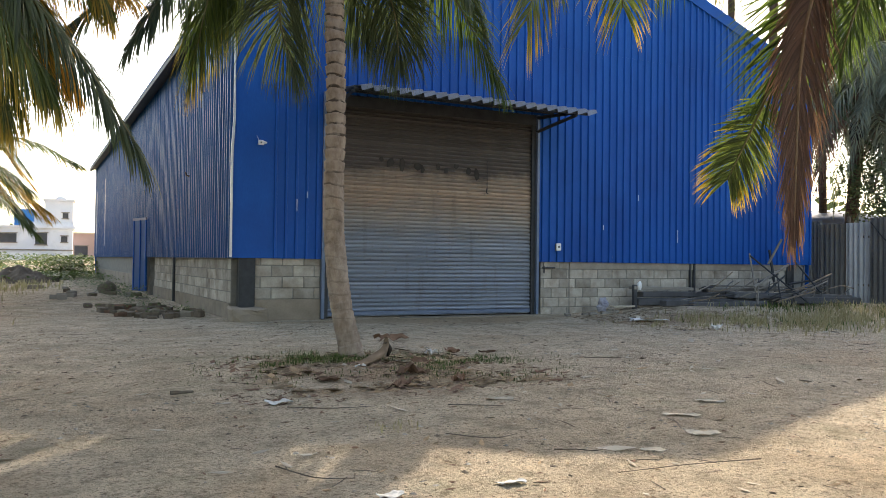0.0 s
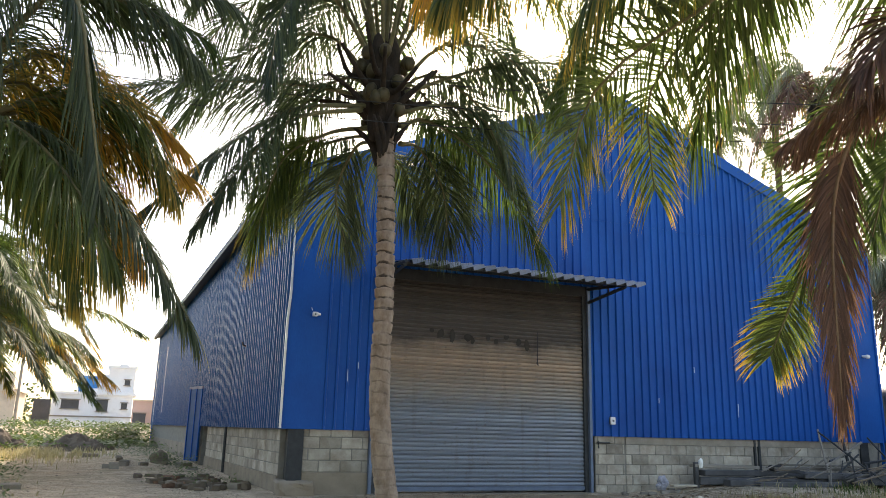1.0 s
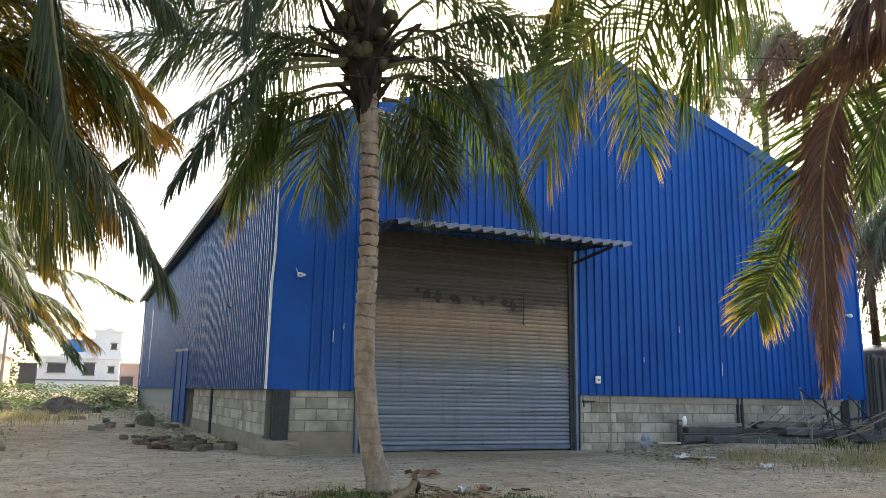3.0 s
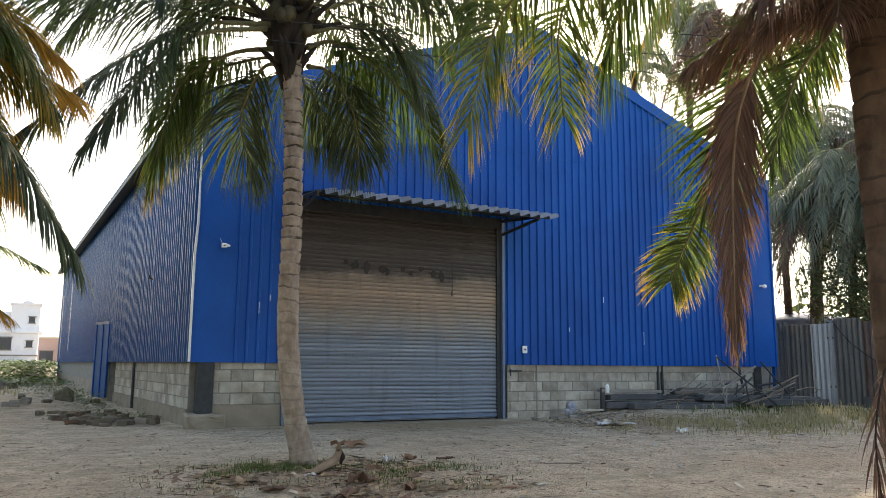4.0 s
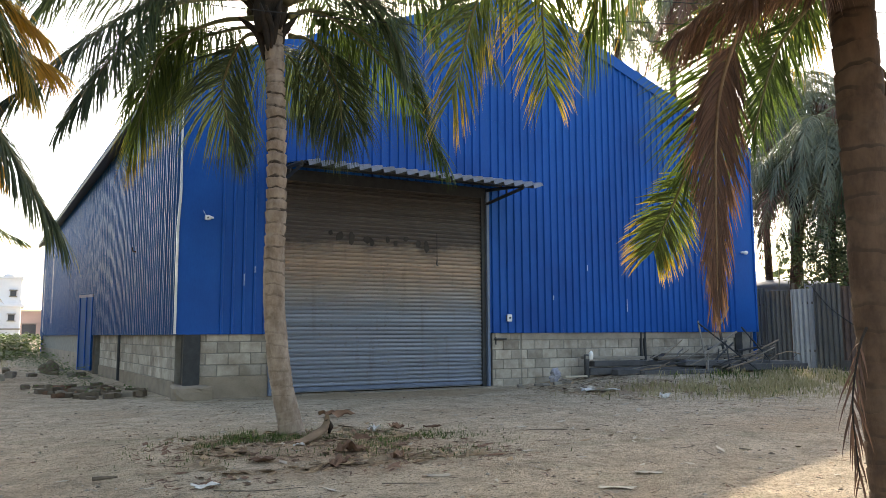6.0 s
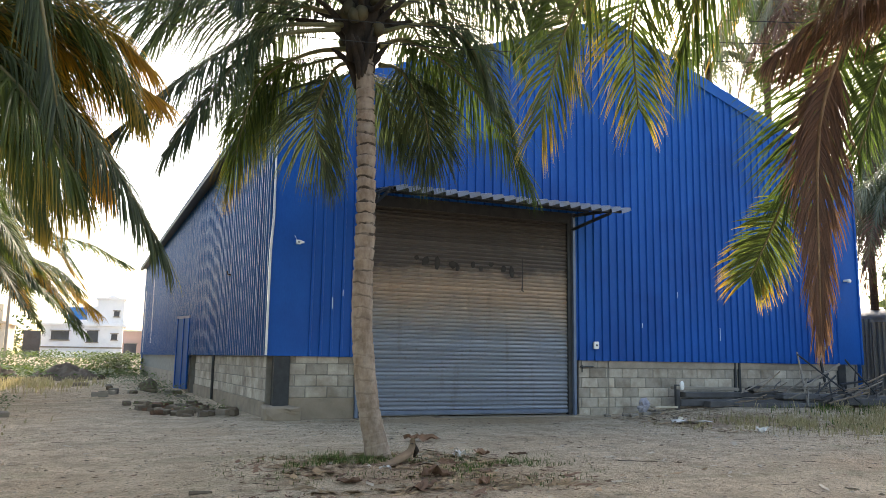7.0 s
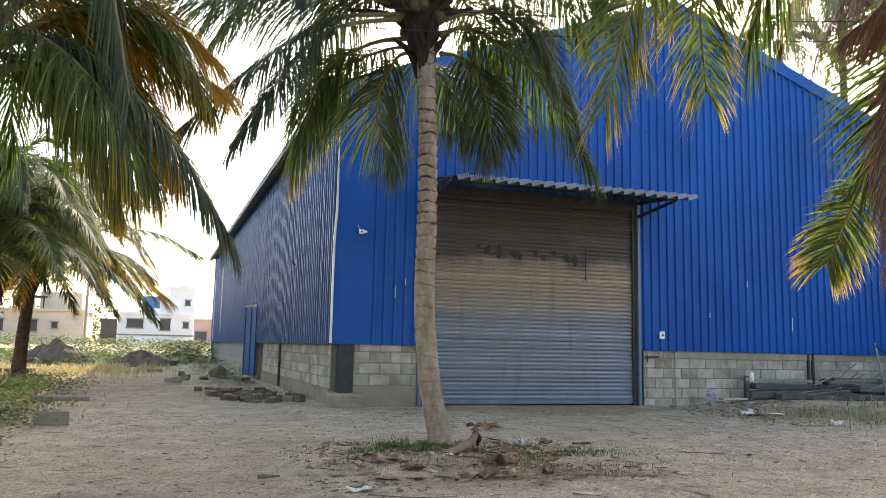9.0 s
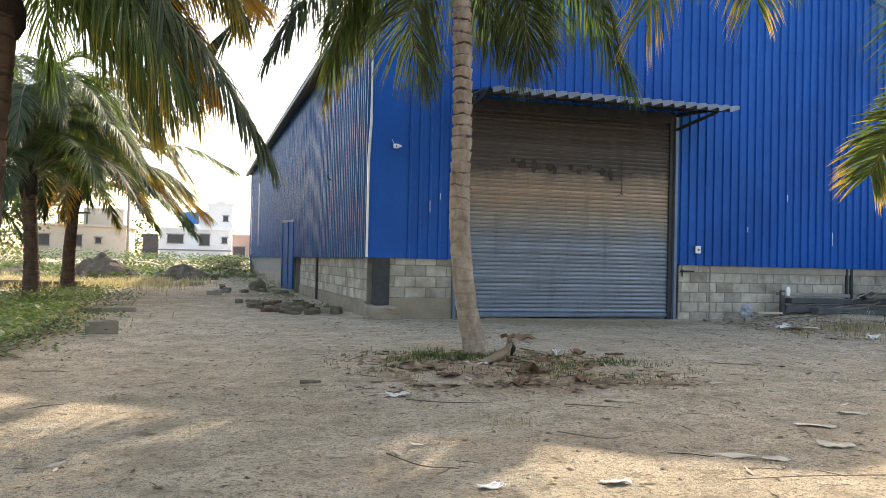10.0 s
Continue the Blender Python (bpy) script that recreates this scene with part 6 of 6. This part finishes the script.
part("post", box((11.40, 14.46, gz0 - 0.1), (11.5, 14.54, 0.66), None, 0.01), DARKWOOD, t)
part("cap", blob((11.54, 14.45, 0.64), (0.06, 0.05, 0.10), 3, 0.3), WHITE, t, "white plastic cap")
smooth(single("cloth_bundle", blob((10.55, 14.5, 0.2), (0.10, 0.09, 0.13), 6, 0.9, 3), surface("grey_checked_cloth", (0.12, 0.12, 0.17), (0.45, 0.45, 0.5), 14, 60, 0.9, 0.4), "grey bundled rag at the foot of the wall", "rag"))
single("broken_board", box((10.75, 14.35, 0.16), (11.35, 14.5, 0.2), None, 0.005), PALELEAF, "pale broken board at the foot of the wall", "board")

# ---- corrugated fence ----
fence = thing("metal_fence", (19.0, 12, 0), "patched fence of grey corrugated metal sheets", "fence")
rf = random.Random(8)
yv = 24.0
k = 0
while yv > 2.2:
    w = rf.uniform(0.72, 0.86)
    x = 19.0 + rf.uniform(-0.05, 0.05)
    top = 2.36 + rf.uniform(-0.06, 0.07)
    low = 0.0 + (0.35 if 12.4 < yv < 13.4 else 0.0)
    mt = ZINC_NEW if 14.3 < yv < 15.05 else (ZINC_RUST if 13.0 < yv < 13.9 or rf.random() < 0.08 else ZINC)
    v, f = [], []
    n = 30
    for side in (0, 0.004):
        for i in range(n + 1):
            a = yv - w * i / n
            o = 0.034 * math.sin(i / n * w / 0.15 * 2 * math.pi) + side
            dx = 0.03 * (i / n)
            v += [(x + o + dx, a, low), (x + o + dx + rf.uniform(-0.002, 0.002), a, top)]
    for i in range(n):
        f.append((2 * i, 2 * i + 1, 2 * i + 3, 2 * i + 2))
        m = 2 * (n + 1)
        f.append((m + 2 * i + 2, m + 2 * i + 3, m + 2 * i + 1, m + 2 * i))
    part("fence_sheet", (v, f), mt, fence)
    if k % 3 == 0:
        part("fence_post", tube([(x + 0.12, yv, -0.2), (x + 0.12, yv, 2.5)], 0.045, 7), TWIG, fence)
    yv -= w - 0.03
    k += 1
for z in (0.6, 1.9):
    part("fence_rail", box((19.08, 2.5, z), (19.14, 24.0, z + 0.06)), TWIG, fence)
part("fence_patch", box((18.90, 12.4, 0.0), (18.93, 13.4, 0.40), None, 0.004), ZINC, fence)
single("cable", tube(curve_points([(18.93, 14.1, 2.3), (18.9, 13.6, 1.75), (18.9, 12.9, 1.25)], 10), 0.014, 5), BLACK, "black cable drooping down the fence", "cable")
smooth(single("water_tank_roof", blob((27.0, 21.5, 2.6), (3.2, 2.2, 0.7), 2, 0.08, 3), CANOPY, "low grey roof behind the metal fence", "roof"))

# ---- overhead wires ----
for k, (za, zb) in enumerate(((5.55, 5.85), (5.28, 5.52), (5.05, 5.28))):
    single("overhead_wire", tube(curve_points([(-26, 13.5 + k * 0.1, za + 1.6), (1.9, 9.0 + k * 0.05, za - 0.25), (30, 2.0 + k * 0.1, zb + 1.6)], 40), 0.006, 5), BLACK, "thin overhead wire past the palm crown", "wire", "overhead wires")

# ---- far houses ----
def window(house, x, yv, z, w, h, label=""):
    wd = part("window", box((x, yv - 0.05, z), (x + w, yv + 0.02, z + h)), HOLE, house, label)
    part("sill", box((x - 0.1, yv - 0.16, z - 0.1), (x + w + 0.1, yv - 0.02, z)), CONCRETE, wd)
    part("hood", box((x - 0.12, yv - 0.35, z + h + 0.02), (x + w + 0.12, yv - 0.02, z + h + 0.1)), CONCRETE, wd)


h = thing("house", (-4.3, 92, 0.75), "white two-storey flat-roofed house with a blue tarpaulin", "house")
part("wall", box((-8.3, 90.6, 0.2), (-0.5, 97, 4.1)), WHITEWALL, h)
part("roof_slab", box((-8.5, 90.3, 4.1), (-0.2, 97.2, 4.35)), WHITEWALL, h)
part("parapet", box((-5.4, 90.55, 4.35), (-0.4, 90.75, 4.75)), WHITEWALL, h)
part("stair_room", box((-3.2, 90.8, 4.35), (-0.5, 94, 7.0)), WHITEWALL, h)
part("cornice", box((-3.35, 90.6, 7.0), (-0.35, 94.2, 7.22)), WHITEWALL, h)
part("finial", blob((-1.7, 90.8, 7.25), (0.5, 0.15, 0.25), 1, 0.1), WHITEWALL, h)
part("tarpaulin", box((-6.0, 91.2, 4.4), (-4.2, 94, 6.1)), TARP, h, "blue tarpaulin lean-to")
part("stair_wall", box((-4.15, 91.2, 4.4), (-3.25, 94, 6.3)), WHITEWALL, h)
part("plinth_band", box((-8.35, 90.5, 1.75), (-0.45, 90.6, 1.9)), CONCRETE, h)
window(h, -7.4, 90.6, 2.6, 1.7, 0.9)
window(h, -4.0, 90.6, 2.4, 1.1, 1.2)
window(h, -1.6, 90.6, 2.7, 0.6, 0.6)
window(h, -1.5, 90.8, 5.2, 0.55, 0.55)
part("door", box((-10.0, 90.9, 0.4), (-8.4, 91.2, 3.5)), HOLE, h, "dark shed doorway beside the house")
h = thing("house", (-14, 80, 0.85), "cream single-storey house with a flat roof", "house")
part("wall", box((-18.5, 79.5, 0.3), (-10.2, 86, 3.75)), CREAM, h)
part("roof_slab", box((-18.8, 79.2, 3.75), (-9.9, 86.2, 3.95)), CREAM, h)
part("stair_room", box((-14.2, 80.5, 3.95), (-10.6, 84, 5.6)), CREAM, h)
part("roof_frame", box((-16.4, 79.6, 5.0), (-13.6, 82.5, 5.15)), STEEL, h, "dark flat shade frame on the roof")
for x in (-16.3, -13.8):
    part("roof_post", box((x, 79.7, 3.95), (x + 0.1, 79.8, 5.0)), STEEL, h)
part("water_tank", tube([(-15.2, 81, 3.95), (-15.2, 81, 4.9)], 0.5, 14), WHITE, h, "white rooftop water tank")
window(h, -15.6, 79.5, 1.9, 1.5, 1.0)
window(h, -12.9, 79.5, 2.2, 0.5, 0.5)
window(h, -17.9, 79.5, 1.9, 1.0, 1.0)
h = thing("house", (-0.3, 106, 0.7), "low pink house with a dark gateway", "house")
part("wall", box((-0.8, 105.6, 0.2), (4.4, 111, 4.0)), PINK, h)
part("roof_slab", box((-1.0, 105.3, 4.0), (4.6, 111.2, 4.2)), CREAM, h)
window(h, -0.4, 105.6, 1.0, 1.5, 1.5)
h = thing("house", (3.6, 112, 0.7), "ochre house beyond the warehouse with a rooftop tank", "house")
part("wall", box((2.2, 104.6, 0.2), (8.5, 105.5, 4.5)), OCHRE, h)
part("roof_slab", box((2.0, 104.4, 4.5), (8.7, 105.58, 4.65)), OCHRE, h)
part("water_tank", tube([(2.7, 105.0, 4.65), (2.7, 105.0, 5.3)], 0.4, 12), BLACK, h, "black rooftop water tank")
h = thing("house", (-28, 75, 0.8), "pale single-storey house behind hazy trees", "house")
part("wall", box((-33, 74, 0.2), (-23, 80, 3.6)), CREAM, h)
part("roof_slab", box((-33.3, 73.7, 3.6), (-22.7, 80.2, 3.8)), CREAM, h)
window(h, -27.0, 74.0, 1.6, 1.2, 1.0)
t = thing("utility_pole", (-8.8, 70, 0.6), "thin grey pole beside the far houses", "pole")
part("pole", tube([(-8.8, 70, 0.3), (-8.8, 70, 7.2)], [0.13, 0.09], 8), CONCRETE, t)
part("crossarm", box((-9.5, 69.95, 6.6), (-8.1, 70.05, 6.7)), STEEL, t)
for k, (x0, x1, yy, hh) in enumerate(((-75, -34, 95, 5.0), (-60, -5, 150, 7.0), (8, 60, 130, 8.0), (26, 70, 70, 7.0), (30, 60, 40, 6.0), (-70, -38, 60, 5.0))):
    V, F, U = [], [], []
    rq = random.Random(90 + k)
    for q in range(26):
        c = (rq.uniform(x0, x1), yy + rq.uniform(-6, 6), 0.7 + hh * rq.uniform(0.2, 0.55))
        v, f, u = leaf_cloud(c, (5.5, 3.0, hh * 0.55), 130, 0.8, 900 + 30 * k + q)
        n = len(V)
        V += v
        F += [tuple(i + n for i in g) for g in f]
        U += u
    tagged(new("far_trees", with_uv("far_trees", V, F, U, FOLIAGE)), "distant belt of hazy green trees", "trees", kind="stuff")

# ---- blocks of the base walls ----
lay(wall_l, 3.05, OPEN_L, 0.385, 4, on_front, r5, 0.1)
lay(wall_r, OPEN_R + 0.1, 10.03, -0.06, 6, on_front, r5, 0.13)
lay(wall_r, 10.05, 13.54, -0.06, 5, on_front, r5, 0.05)
lay(wall_r, 13.75, 16.86, -0.06, 5, on_front, r5, 0.2)
lay(wall_s, Y0 + 0.32, 25.0, 0.30, 4, on_side, r5)
